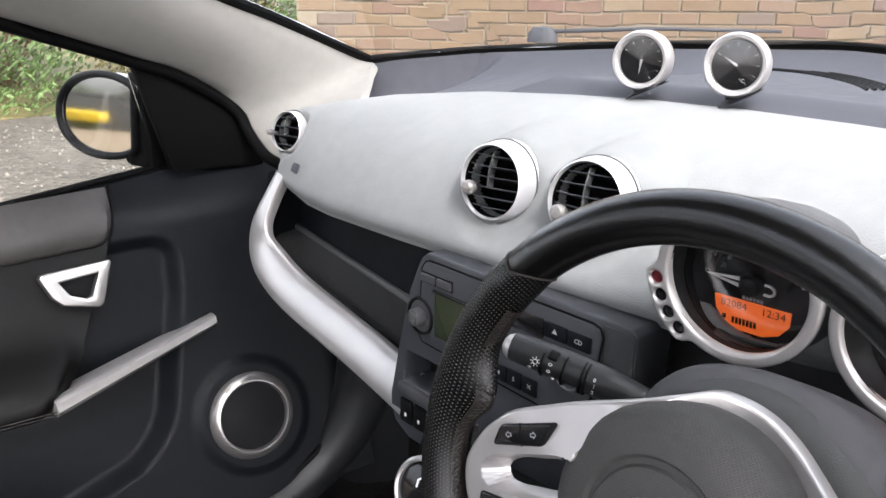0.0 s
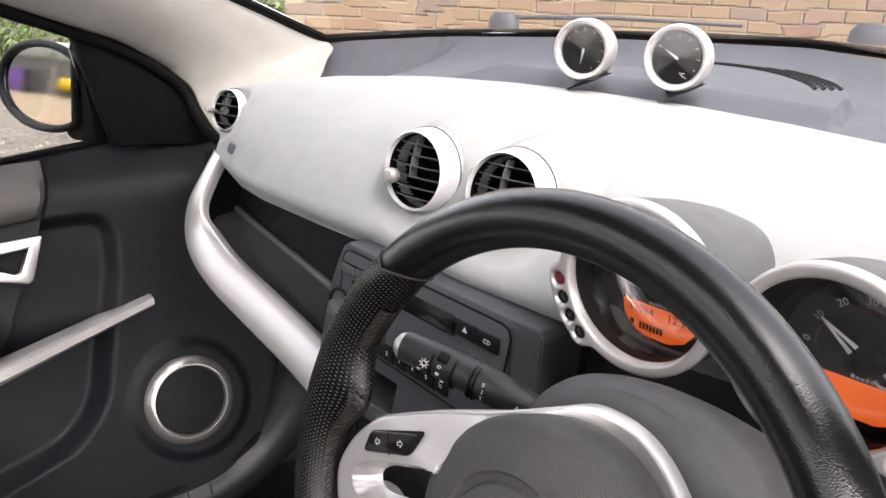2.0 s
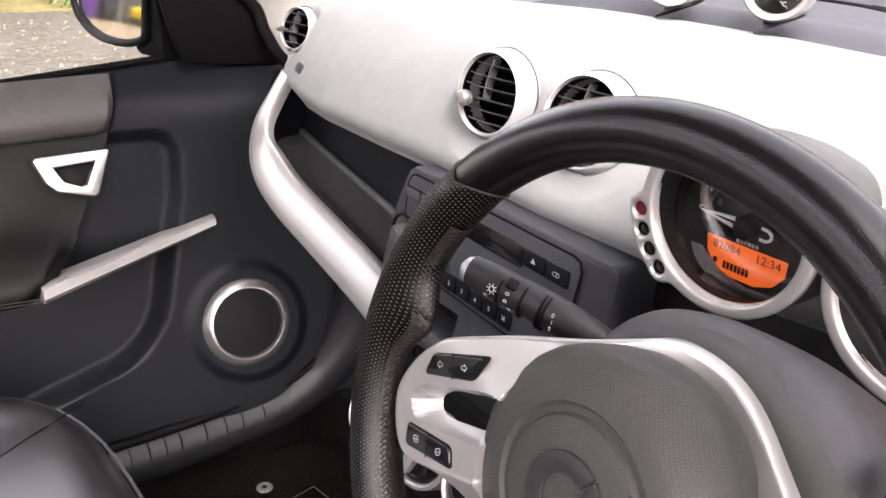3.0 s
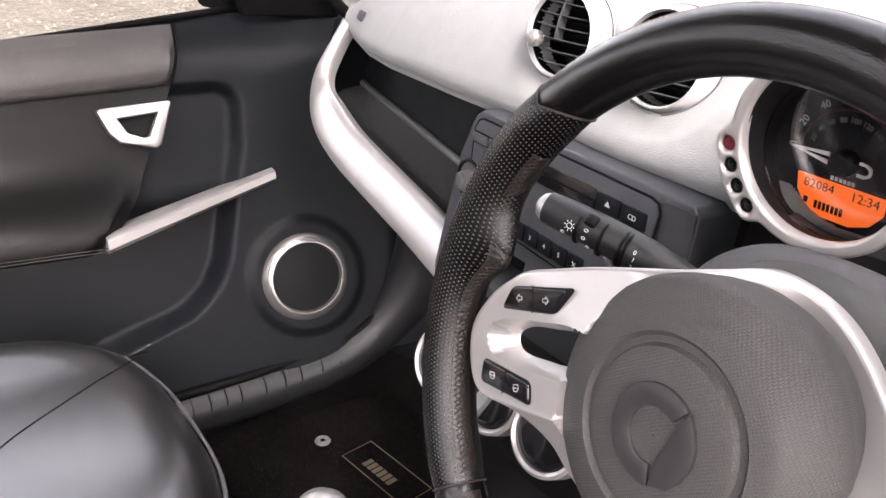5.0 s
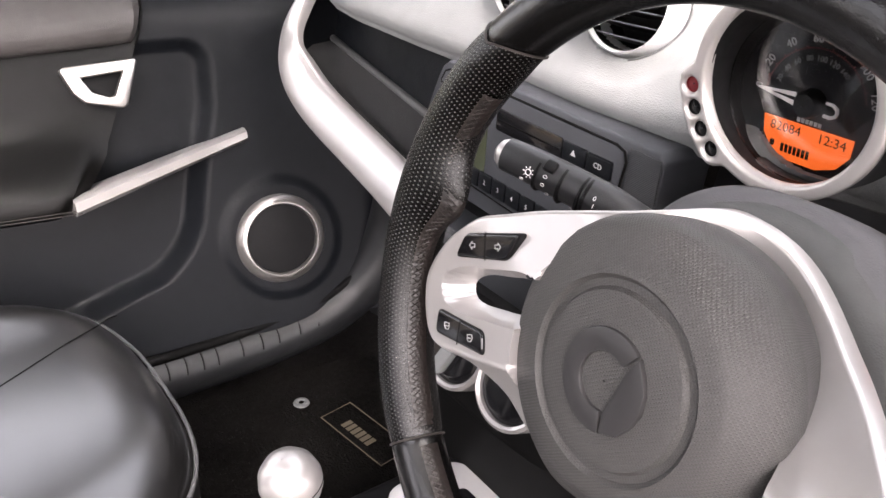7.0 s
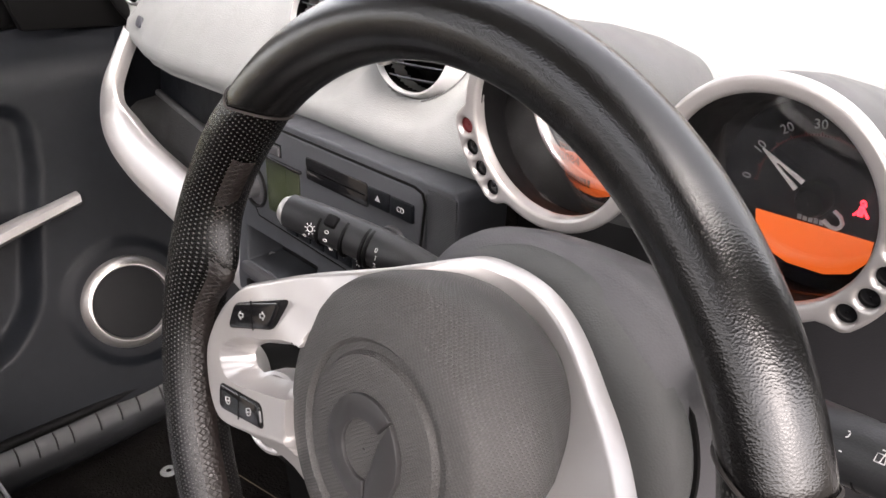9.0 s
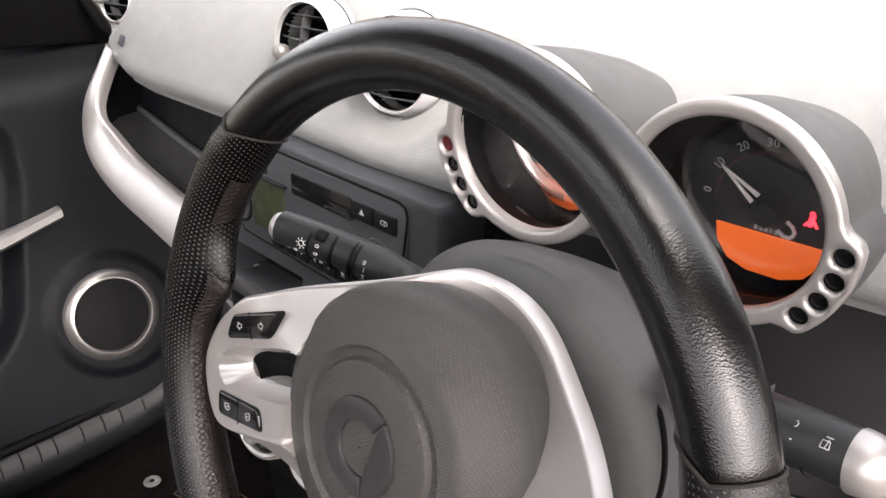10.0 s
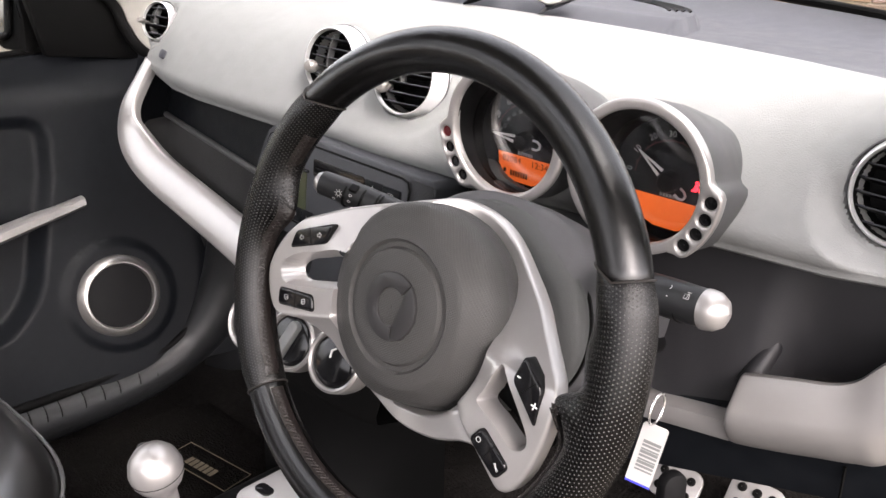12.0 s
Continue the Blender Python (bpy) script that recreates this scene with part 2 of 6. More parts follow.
def prism(poly, z0, z1, bevel=0.0, bm=None, m=None, seg=2, holes=()):
    """A plate: an outline in the local x-y plane, with holes, from z0 to z1, its edges rounded."""
    own = bmesh.new()
    m = m or Matrix()
    edges = []
    for ring in (poly, *holes):
        vs = [own.verts.new((x, y, z0)) for x, y in ring]
        edges += [own.edges.new((vs[i], vs[(i + 1) % len(vs)])) for i in range(len(vs))]
    if holes:
        bmesh.ops.triangle_fill(own, edges=edges, use_beauty=True)
    else:
        own.faces.new([v for v in own.verts])
    bmesh.ops.recalc_face_normals(own, faces=own.faces)
    r = bmesh.ops.extrude_face_region(own, geom=list(own.faces))
    bmesh.ops.translate(own, verts=[v for v in r["geom"] if isinstance(v, bmesh.types.BMVert)], vec=(0, 0, z1 - z0))
    bmesh.ops.recalc_face_normals(own, faces=own.faces)
    if bevel:
        es = [e for e in own.edges if len(e.link_faces) == 2 and e.calc_face_angle(0) > radians(35)]
        bmesh.ops.bevel(own, geom=es, offset=bevel, segments=seg, profile=0.5, affect="EDGES", clamp_overlap=True)
    own.transform(m)
    return merge(own, bm)


def box(x0, x1, y0, y1, z0, z1, bevel=0.0, bm=None, m=None, seg=2):
    return prism([(x0, y0), (x1, y0), (x1, y1), (x0, y1)], z0, z1, bevel, bm, m, seg)


def merge(src, dst=None):
    if dst is None:
        return src
    me = bpy.data.meshes.new("scratch")
    src.to_mesh(me)
    src.free()
    dst.from_mesh(me)
    bpy.data.meshes.remove(me)
    return dst


def rounded(w, h, r, n=5):
    """The outline of a rounded rectangle about the origin."""
    pts = []
    for cx, cy, a in ((w / 2 - r, h / 2 - r, 0), (-w / 2 + r, h / 2 - r, 90), (-w / 2 + r, -h / 2 + r, 180), (w / 2 - r, -h / 2 + r, 270)):
        pts += [(cx + r * math.cos(radians(a + 90 * i / n)), cy + r * math.sin(radians(a + 90 * i / n))) for i in range(n + 1)]
    return pts


def ring_pts(r, n=32, cx=0, cy=0, a0=0, a1=360):
    k = n if a1 - a0 >= 360 else n + 1
    return [(cx + r * math.cos(radians(a0 + (a1 - a0) * i / n)), cy + r * math.sin(radians(a0 + (a1 - a0) * i / n))) for i in range(k)]


def words(text, size, m, mat, parent, name="writing", align="CENTER", depth=0.0002):
    """Raised lettering in the built-in font, as a mesh."""
    c = bpy.data.curves.new("text", "FONT")
    c.body, c.size, c.align_x, c.align_y, c.extrude, c.resolution_u = text, size, align, "CENTER", depth, 2
    o = new("text", c)
    me = bpy.data.meshes.new_from_object(o)
    bpy.data.objects.remove(o)
    me.transform(m)
    me.materials.clear()
    me.materials.append(mat)
    ob = new(name, me)
    ob.parent = parent
    return ob


def spline(points, n):
    """n points along a smooth curve through the given ones, evenly in their numbering."""
    pts = [Vector(p) for p in points]
    out = []
    for k in range(n):
        t = k * (len(pts) - 1) / (n - 1)
        i = min(int(t), len(pts) - 2)
        f = t - i
        a, b, c, d = pts[max(i - 1, 0)], pts[i], pts[i + 1], pts[min(i + 2, len(pts) - 1)]
        out.append(0.5 * (2 * b + (c - a) * f + (2 * a - 5 * b + 4 * c - d) * f * f + (3 * b - a - 3 * c + d) * f ** 3))
    return out


def smooth(a, b, v):
    t = min(1, max(0, (v - a) / (b - a)))
    return t * t * (3 - 2 * t)


def along(table, x):
    """Reads a table of (x, value...) at x, straight from row to row."""
    if x <= table[0][0]:
        return table[0][1:]
    for p, q in zip(table, table[1:]):
        if x <= q[0]:
            f = (x - p[0]) / (q[0] - p[0])
            return tuple(a + (b - a) * f for a, b in zip(p[1:], q[1:]))
    return table[-1][1:]

# ---- dashboard ----
LOW = [(-0.485, 0.272, 0.946), (-0.44, 0.252, 0.940), (-0.39, 0.238, 0.937), (-0.35, 0.225, 0.936), (-0.28, 0.212, 0.937), (-0.15, 0.208, 0.937), (0, 0.208, 0.937),
       (0.1, 0.198, 0.938), (0.21, 0.198, 0.940), (0.36, 0.2, 0.950), (0.49, 0.2, 0.957), (0.57, 0.2, 0.960), (0.65, 0.205, 0.968), (0.76, 0.22, 0.975)]
TOP = [(-0.485, 0.335, 1.030), (-0.44, 0.32, 1.045), (-0.40, 0.345, 1.055), (-0.33, 0.39, 1.067), (-0.22, 0.448, 1.076), (-0.09, 0.46, 1.083), (0.02, 0.477, 1.085),
       (0.13, 0.485, 1.085), (0.25, 0.472, 1.085), (0.35, 0.449, 1.085), (0.44, 0.42, 1.085), (0.54, 0.371, 1.085), (0.65, 0.33, 1.075), (0.76, 0.30, 1.06)]
BASE = [(-0.605, 0.564, 1.086), (-0.49, 0.73, 1.10), (-0.26, 0.82, 1.115), (0.08, 0.88, 1.128), (0.4, 0.82, 1.115), (0.6, 0.73, 1.10), (0.715, 0.564, 1.086)]


VENTS = [((-0.005, 0.238, 1.022), (0.06, -0.985, 0.14), 0.0374), ((0.121, 0.229, 1.026), (0.10, -0.975, 0.18), 0.0372),
         ((-0.451, 0.285, 1.013), (0.197, -0.943, 0.266), 0.0272), ((0.606, 0.238, 1.024), (0.0, -0.985, 0.14), 0.0374)]


def dash_point(x, s):
    yl, zl = along(LOW, x)
    yt, zt = along(TOP, x)
    h = zt - zl
    p = [Vector((yl, zl)), Vector((yl + 0.020, zl + 0.29 * h)), Vector((yl + 0.30 * (yt - yl), zt - 0.11 * h)), Vector((yt, zt))]
    k = 1 - s
    y, z = k ** 3 * p[0] + 3 * k * k * s * p[1] + 3 * k * s * s * p[2] + s ** 3 * p[3]
    end = smooth(-0.43, -0.492, x)
    tuck = max(0, 1 - s / 0.18) ** 2
    q = Vector((x, y + 0.03 * end * end + 0.020 * tuck, z - 0.004 * end))
    # the skin is scooped back round each air vent, so that its face stands free
    for c, n, r in VENTS:
        n = Vector(n).normalized()
        d = q - Vector(c)
        out = d.dot(n)
        flat = d - n * out
        side = smooth(-0.9 * r, 0.9 * r, 0.75 * flat.x + 0.8 * flat.z)
        deep = 0.12 * r + 0.46 * r * side if r > 0.03 else 0.003 + 0.010 * side
        if out > -deep:
            q -= n * (out + deep) * (1 - smooth(1.25 * r, 1.8 * r, flat.length))
        elif flat.length > 0.9 * r:  # a soft fairing runs back from the top of the collar
            q -= n * (out + deep) * (1 - smooth(1.1 * r, 2.0 * r, flat.length)) * 0.85
        if flat.length < 1.13 * r:
            q -= n * (q - Vector(c) + n * 0.055).dot(n) * (1 - smooth(1.0 * r, 1.13 * r, flat.length))
    for c in ((0.3035, 0.163, 1.012), (0.4318, 0.1668, 1.004)):
        if math.hypot(q.x - c[0], q.z - c[2]) < 0.058:
            q.y = max(q.y, 0.232)
    return q


dashboard = thing("dashboard", pose(0.06, 0.4, 0.9), "light grey moulded dashboard with a dark slate top", "dashboard")
HOME = dashboard.matrix_world.inverted()


def fixed(name, bm, mat, parent=None, label="", sharp=40):
    """A part of the dashboard given in the car's own coordinates."""
    bm.transform(HOME)
    return part(name, bm, mat, parent or dashboard, label, sharp)


rows = []
for i in range(561):
    x = -0.492 + 1.252 * i / 560
    col = [dash_point(x, j / 90) for j in range(91)]
    low = col[0]
    lip = [low + Vector((0, 0.075, 0.006)), low + Vector((0, 0.03, -0.010)), low + Vector((0, 0.010, -0.009)), low + Vector((0, 0.002, -0.005))]
    back = [col[-1] + Vector((0, 0.012, -0.001)), col[-1] + Vector((0, 0.02, -0.006))]
    rows.append(lip + col + back)
fixed("dash_skin", sheet(rows), DASH)

PLATEAU = [Vector((x, y, 0)) for x, y in ((-0.29, 0.36), (-0.26, 0.42), (-0.18, 0.494), (-0.10, 0.57), (-0.04, 0.66), (-0.03, 0.76), (-0.03, 0.85), (0.10, 0.85), (0.155, 0.79), (0.195, 0.73), (0.225, 0.675), (0.243, 0.635), (0.253, 0.59), (0.266, 0.55), (0.284, 0.47), (0.304, 0.384), (0.31, 0.34))]


def inside(q, poly):
    hit = False
    for a, b in zip(poly, poly[1:] + poly[:1]):
        if (a.y > q.y) != (b.y > q.y) and q.x < a.x + (b.x - a.x) * (q.y - a.y) / (b.y - a.y):
            hit = not hit
    return hit


def edge_distance(q, poly):
    best = 9.0
    for a, b in zip(poly, poly[1:] + poly[:1]):
        d = b - a
        k = min(1, max(0, (q - a).dot(d) / d.dot(d)))
        best = min(best, (q - a - d * k).length)
    return best if inside(q, poly) else -best


# the dash top falls away from the skin, rises to the windscreen, and carries a raised tray
rows = []
for i in range(481):
    x = -0.6 + 1.31 * i / 480
    t = along(TOP, x)
    b = along(BASE, x)
    left = smooth(-0.44, -0.47, x)
    y0, z0 = t[0] + 0.004 + 0.16 * left, t[1] - 0.007 - 0.02 * left
    row = []
    for j in range(161):
        f = j / 160
        y = y0 + (b[0] - y0) * f
        z = z0 + (b[1] - 0.004 - z0) * f ** 4
        near = edge_distance(Vector((x, y, 0)), PLATEAU) if -0.3 < x < 0.33 else -1
        lift = smooth(-0.007, 0.003, near) * smooth(0.0, 0.07, y - y0)
        row.append(Vector((x, y, max(z, z + (1.0965 - z) * lift))))
    rows.append(row)
fixed("dash_top", sheet(rows), SHELF, label="slate grey grained dash top with a raised tray")
slot_path = spline([(-0.015, 0.806, 1.0972), (0.06, 0.803, 1.0972), (0.12, 0.768, 1.0972), (0.172, 0.716, 1.0972), (0.204, 0.668, 1.0972)], 60)
for d in (-0.016, -0.0055, 0.005, 0.0155):
    p = [v + Vector((0.6 * d, 0.75 * d, 0)) for v in slot_path]
    fixed("demister_slot", tube(p, 0.0032, 6, flat=0.3), RUBBER_AND_SHADE)
for i in range(6, 58, 4):
    v = slot_path[i]
    fixed("demister_rib", tube([v + Vector((-0.011, -0.013, 0.0003)), v + Vector((0.010, 0.013, 0.0003))], 0.0006, 5), SHELF)

# the little flush light sensor in the skin
at = min((k / 100 for k in range(60)), key=lambda k: abs(dash_point(-0.381, k).z - 0.975))
c = dash_point(-0.381, at)
face = (dash_point(-0.375, at) - dash_point(-0.387, at)).cross(dash_point(-0.381, at + 0.02) - dash_point(-0.381, at - 0.02))
fixed("sensor", prism(rounded(0.026, 0.013, 0.005), -0.003, 0.0018, 0.0010, m=frame_at(c, face)), SHELF)


def air_vent(place, normal, r, knob, label, slats=6):
    m = frame_at(place, normal)
    v = thing("air_vent", m, label, "air vent", "dashboard air vents")
    part("collar", lathe([(r * 0.93, -0.03), (r * 0.975, -0.006), (r * 0.99, -0.001), (r * 1.01, 0.0008), (r * 1.04, 0.0), (r * 1.06, -0.003), (r * 1.10, -0.009), (r * 1.14, -0.016), (r * 1.165, -0.024), (r * 1.175, -0.06)], 64), BRIGHT, v, "bright silver collar")
    # A grey ring paints the soft shading where the collar meets the skin.
    crease = []
    for k in range(49):
        a = radians(-75 + 240 * k / 48)
        side = smooth(-0.9 * r, 0.9 * r, 1.2 * r * (0.75 * math.cos(a) + 0.8 * math.sin(a)))
        deep = 0.12 * r + 0.46 * r * side if r > 0.03 else 0.003 + 0.010 * side
        crease.append((1.165 * r * math.cos(a), 1.165 * r * math.sin(a), -deep - 0.001))
    part("collar_joint", tube(crease, 0.0011, 6), HOUSING, v)
    part("barrel", lathe([(r * 0.97, -0.004), (r * 0.955, -0.02), (r * 0.9, -0.04), (0.0005, -0.045)], 48), RUBBER_AND_SHADE, v)
    for k in range(slats):
        y = r * (-0.70 + 1.40 * k / (slats - 1))
        w = math.sqrt((r * 0.955) ** 2 - y * y)
        rows, front = [], []
        for i in range(15):
            x = -w + 2 * w * i / 14
            bow = 0.002 - 0.30 * r * (x / r) ** 2 - 0.22 * r * (y / r) ** 2
            rows.append([(x, y + 0.0007, bow), (x, y - 0.0030, bow - 0.020), (x, y - 0.0044, bow - 0.020), (x, y - 0.0009, bow)])
            front.append((x, y, bow + 0.0002))
        bm = sheet(rows, close_v=True)
        bmesh.ops.recalc_face_normals(bm, faces=bm.faces)
        # Blade darkened; a paler rod paints the light along its front edge.
        slat = part("slat", bm, RUBBER_AND_SHADE, v)
        part("slat_edge", tube(front, 0.0007, 6), CONSOLE, slat)
    rows = []
    for i in range(13):
        y = r * (-0.15 + 1.0 * i / 12)
        bow = 0.0035 - 0.22 * r * (y / r) ** 2
        rows.append([(0.0005, y, bow), (0.0005, y, bow - 0.010), (-0.0005, y, bow - 0.010), (-0.0005, y, bow)])
    part("upright", sheet(rows, close_v=True), HOUSING, v)
    if knob:
        kx, ky, kr = knob[0], knob[1], 0.9 * knob[2]
        part("knob", lathe([(0.0005, 0.014), (kr * 0.7, 0.0135), (kr * 0.95, 0.011), (kr, 0.008), (kr * 0.9, 0.003), (kr * 0.5, 0.0), (kr * 0.4, -0.01)], 28, m=pose(kx, ky, 0)), KNOBGREY, v, "small silver knob")
    return v


air_vent(*VENTS[0], (-0.020, -0.008, 0.0085), "round centre air vent with black slats and silver collar")
air_vent(*VENTS[1], (-0.020, -0.012, 0.0085), "round centre air vent partly behind the steering wheel")
air_vent(*VENTS[2], (-0.022, -0.004, 0.005), "small round side air vent at the passenger door", 4)
air_vent(*VENTS[3], None, "round air vent at the driver's door side")


# ---- steering wheel ----
WHEEL = frame_at((0.3637, -0.0108, 0.9274), (-0.0425, -0.9739, 0.2231)) @ Matrix.Rotation(radians(-7), 4, "Z")
wheel = thing("steering_wheel", WHEEL, "black leather steering wheel with silver spokes, slightly turned", "steering wheel")
R0, R1 = 0.174, 0.0157
THUMBS = [(178, 0.017, 7.0), (371, 0.006, 6.0), (359.5, 0.019, 3.6)]  # swellings of the grips: angle, size, spread


def swell(a):
    """How far the grip swells towards the hub at an angle round the wheel."""
    return sum(size * math.exp(-((a - at) / spread) ** 2) for at, size, spread in THUMBS)


def slant(a, b):
    """The upper seams lean towards the top of the wheel on the inner side."""
    lean = 1.5 + 5.0 * max(0, -math.cos(b))
    return lean if a % 360 < 40 else -lean if 140 < a < 150 else 0.0


def rim(name, a0, a1, mat, fat=0.0):
    n = int(abs(a1 - a0) * 1.6) + 4
    rows = []
    for i in range(n + 1):
        a = a0 + (a1 - a0) * i / n
        e = min(i, n - i)
        r = R1 + fat * smooth(0, 10, e) - 0.0006 * max(0, 1 - e / 2.0) ** 2
        bulge = swell(a) if fat else 0.0
        row = []
        for k in range(28):
            b = 2 * math.pi * k / 28
            inner = max(0, -math.cos(b)) ** 2
            q = R0 + (r + bulge * inner) * math.cos(b)
            c = a + slant(a0, b) * max(0, 1 - 2.0 * i / n) + slant(a1, b) * max(0, 2.0 * i / n - 1)
            row.append((q * math.cos(radians(c)), q * math.sin(radians(c)), r * 1.04 * math.sin(b)))
        rows.append(row)
    return part(name, sheet(rows, close_v=True, uv=lambda i, k: (R0 * radians(a1 - a0) * i / n, 2 * math.pi * R1 * k / 28)), mat, wheel)


rim("rim_leather", 28.5, 147.0, LEATHER)
rim("grip", 147.2, 231.0, PUNCHED, 0.0010)
rim("rim_leather", 231.2, 308.5, LEATHER)
rim("grip", 308.7, 388.3, PUNCHED, 0.0016)
for a in (28.4, 147.1, 231.1, 308.6):
    ring = []
    for b in [2 * math.pi * k / 40 for k in range(40)]:
        c = radians(a + slant(a, b))
        d = Vector((math.cos(c), math.sin(c), 0))
        ring.append(d * (R0 + (R1 + 0.0003) * math.cos(b)) + Vector((0, 0, (R1 * 1.04 + 0.0003) * math.sin(b))))
    part("seam", tube(ring, 0.0007, 5, closed=True), STITCH, wheel)


def inner_line(a, deg, lift):
    """A point on the inner side of the rim: a round the wheel, deg round the section."""
    grip = 150 < a < 228 or a > 311
    fat = R1 + (0.0014 if grip else 0.0) + lift
    fat += swell(a) * max(0, -math.cos(radians(deg))) ** 2 if grip else 0.0
    q = R0 + fat * math.cos(radians(deg))
    return (q * math.cos(radians(a)), q * math.sin(radians(a)), (R1 + 0.0014 * grip + lift) * 1.04 * math.sin(radians(deg)))


def stitches(a0, a1):
    """A worn band along the inner side of the rim, with crossed lacing on it."""
    n = int(abs(a1 - a0) * 1.0) + 2
    band = [[inner_line(a0 + (a1 - a0) * i / n, b, 0.0002 + 0.0006 * math.sin(math.pi * (b - 150) / 40)) for b in range(150, 191, 5)] for i in range(n + 1)]
    part("worn_band", sheet(band), WORN, wheel, "scuffed brown-black leather at the lacing")
    count = int(abs(a1 - a0) * 0.8)
    for flip in (0, 1):
        pts = [inner_line(a0 + (a1 - a0) * i / count, 161 + (7 if (i + flip) % 2 else -7), 0.0016) for i in range(count + 1)]
        part("lacing", tube(pts, 0.0005, 5), STITCH, wheel)


stitches(153, 229), stitches(233, 306), stitches(311, 364)

# the silver frame: a band round the hub cushion that runs out into a spoke on either side
FRAME = [(-0.020, 0.0690, -0.044), (-0.008, 0.0682, -0.055), (0.003, 0.0660, -0.060), (0.013, 0.0630, -0.062), (0.023, 0.0590, -0.062), (0.033, 0.0545, -0.060), (0.044, 0.0495, -0.056), (0.057, 0.0440, -0.050), (0.0710, 0.0385, -0.043), (0.0860, 0.0320, -0.034), (0.103, 0.0235, -0.0220),
         (0.1180, 0.0160, -0.012), (0.1290, 0.0110, -0.004), (0.1365, 0.0050, 0.002), (0.1400, -0.006, 0.0045), (0.1410, -0.0266, 0.0045), (0.1390, -0.0480, 0.0045), (0.1330, -0.0640, 0.0045), (0.1260, -0.0700, 0.004),
         (0.1180, -0.0680, 0.003), (0.1066, -0.0632, 0.001), (0.0940, -0.0600, -0.003), (0.080, -0.0640, -0.004), (0.064, -0.0745, -0.009), (0.044, -0.0850, -0.015), (0.0125, -0.0940, -0.022), (-0.0205, -0.0930, -0.028),
         (-0.050, -0.0780, -0.016), (-0.0665, -0.0665, -0.008), (-0.088, -0.0625, 0.001), (-0.110, -0.0680, 0.0045), (-0.123, -0.0690, 0.0045), (-0.134, -0.0600, 0.0045), (-0.142, -0.0450, 0.0045), (-0.1425, -0.0320, 0.0045),
         (-0.1365, -0.0140, 0.0045), (-0.1275, 0.0000, 0.0045), (-0.1180, 0.0110, 0.0035), (-0.102, 0.0215, 0.001), (-0.083, 0.0335, -0.002), (-0.062, 0.0450, -0.006), (-0.046, 0.0535, -0.014), (-0.032, 0.0620, -0.028)]
HOLES = {-1: [(-0.1300, -0.0365), (-0.1270, -0.0270), (-0.1150, -0.0165), (-0.095, -0.0060), (-0.076, 0.0038), (-0.0620, 0.0040), (-0.0580, -0.0090), (-0.0600, -0.0195), (-0.0720, -0.0268), (-0.090, -0.0345), (-0.108, -0.0420), (-0.122, -0.0440)],
         1: [(0.0850, -0.0290), (0.0880, -0.0200), (0.0920, -0.0035), (0.0945, 0.0015), (0.1080, -0.0085), (0.1290, -0.0260), (0.1330, -0.0350), (0.1280, -0.0405), (0.1220, -0.0415), (0.1030, -0.0345), (0.0910, -0.0318)]}
BUTTONS = {-1: ([(-0.1234, -0.0006), (-0.0852, 0.0205), (-0.0880, 0.0036), (-0.1251, -0.0155)], [(-0.1240, -0.0500), (-0.0853, -0.0392), (-0.0790, -0.0502), (-0.1200, -0.0630)]),
           1: ([(0.1110, 0.0170), (0.1300, 0.0040), (0.1336, -0.0190), (0.1080, -0.0010)], [(0.1000, -0.0410), (0.1277, -0.0530), (0.1210, -0.0650), (0.0935, -0.0530)])}


def soft_corners(points, r):
    """A polygon with its corners rounded."""
    out = []
    for i, p in enumerate(points):
        p = Vector(p)
        a, b = Vector(points[i - 1]) - p, Vector(points[(i + 1) % len(points)]) - p
        s, e = p + a.normalized() * r, p + b.normalized() * r
        out += [s.lerp(p, t).lerp(p.lerp(e, t), t)[:] for t in (0, 0.25, 0.5, 0.75, 1)]
    return out


HUB = pose(-0.002, -0.006, 0)


def curve(points, n):
    """A closed smooth outline with evenly spaced points."""
    p = [Vector((*q, 0.0)) if len(q) == 2 else Vector(q) for q in points]
    dense = spline([p[-1], *p, p[0], p[1]], 12 * (len(p) + 2) + 1)[12:12 * (len(p) + 1) + 1]
    run = [0.0]
    for a, b in zip(dense, dense[1:]):
        run.append(run[-1] + (b - a).length)
    out, k = [], 0
    for i in range(n):
        s = run[-1] * i / n
        while run[k + 1] < s:
            k += 1
        out.append(dense[k].lerp(dense[k + 1], (s - run[k]) / max(1e-9, run[k + 1] - run[k])))
    return out


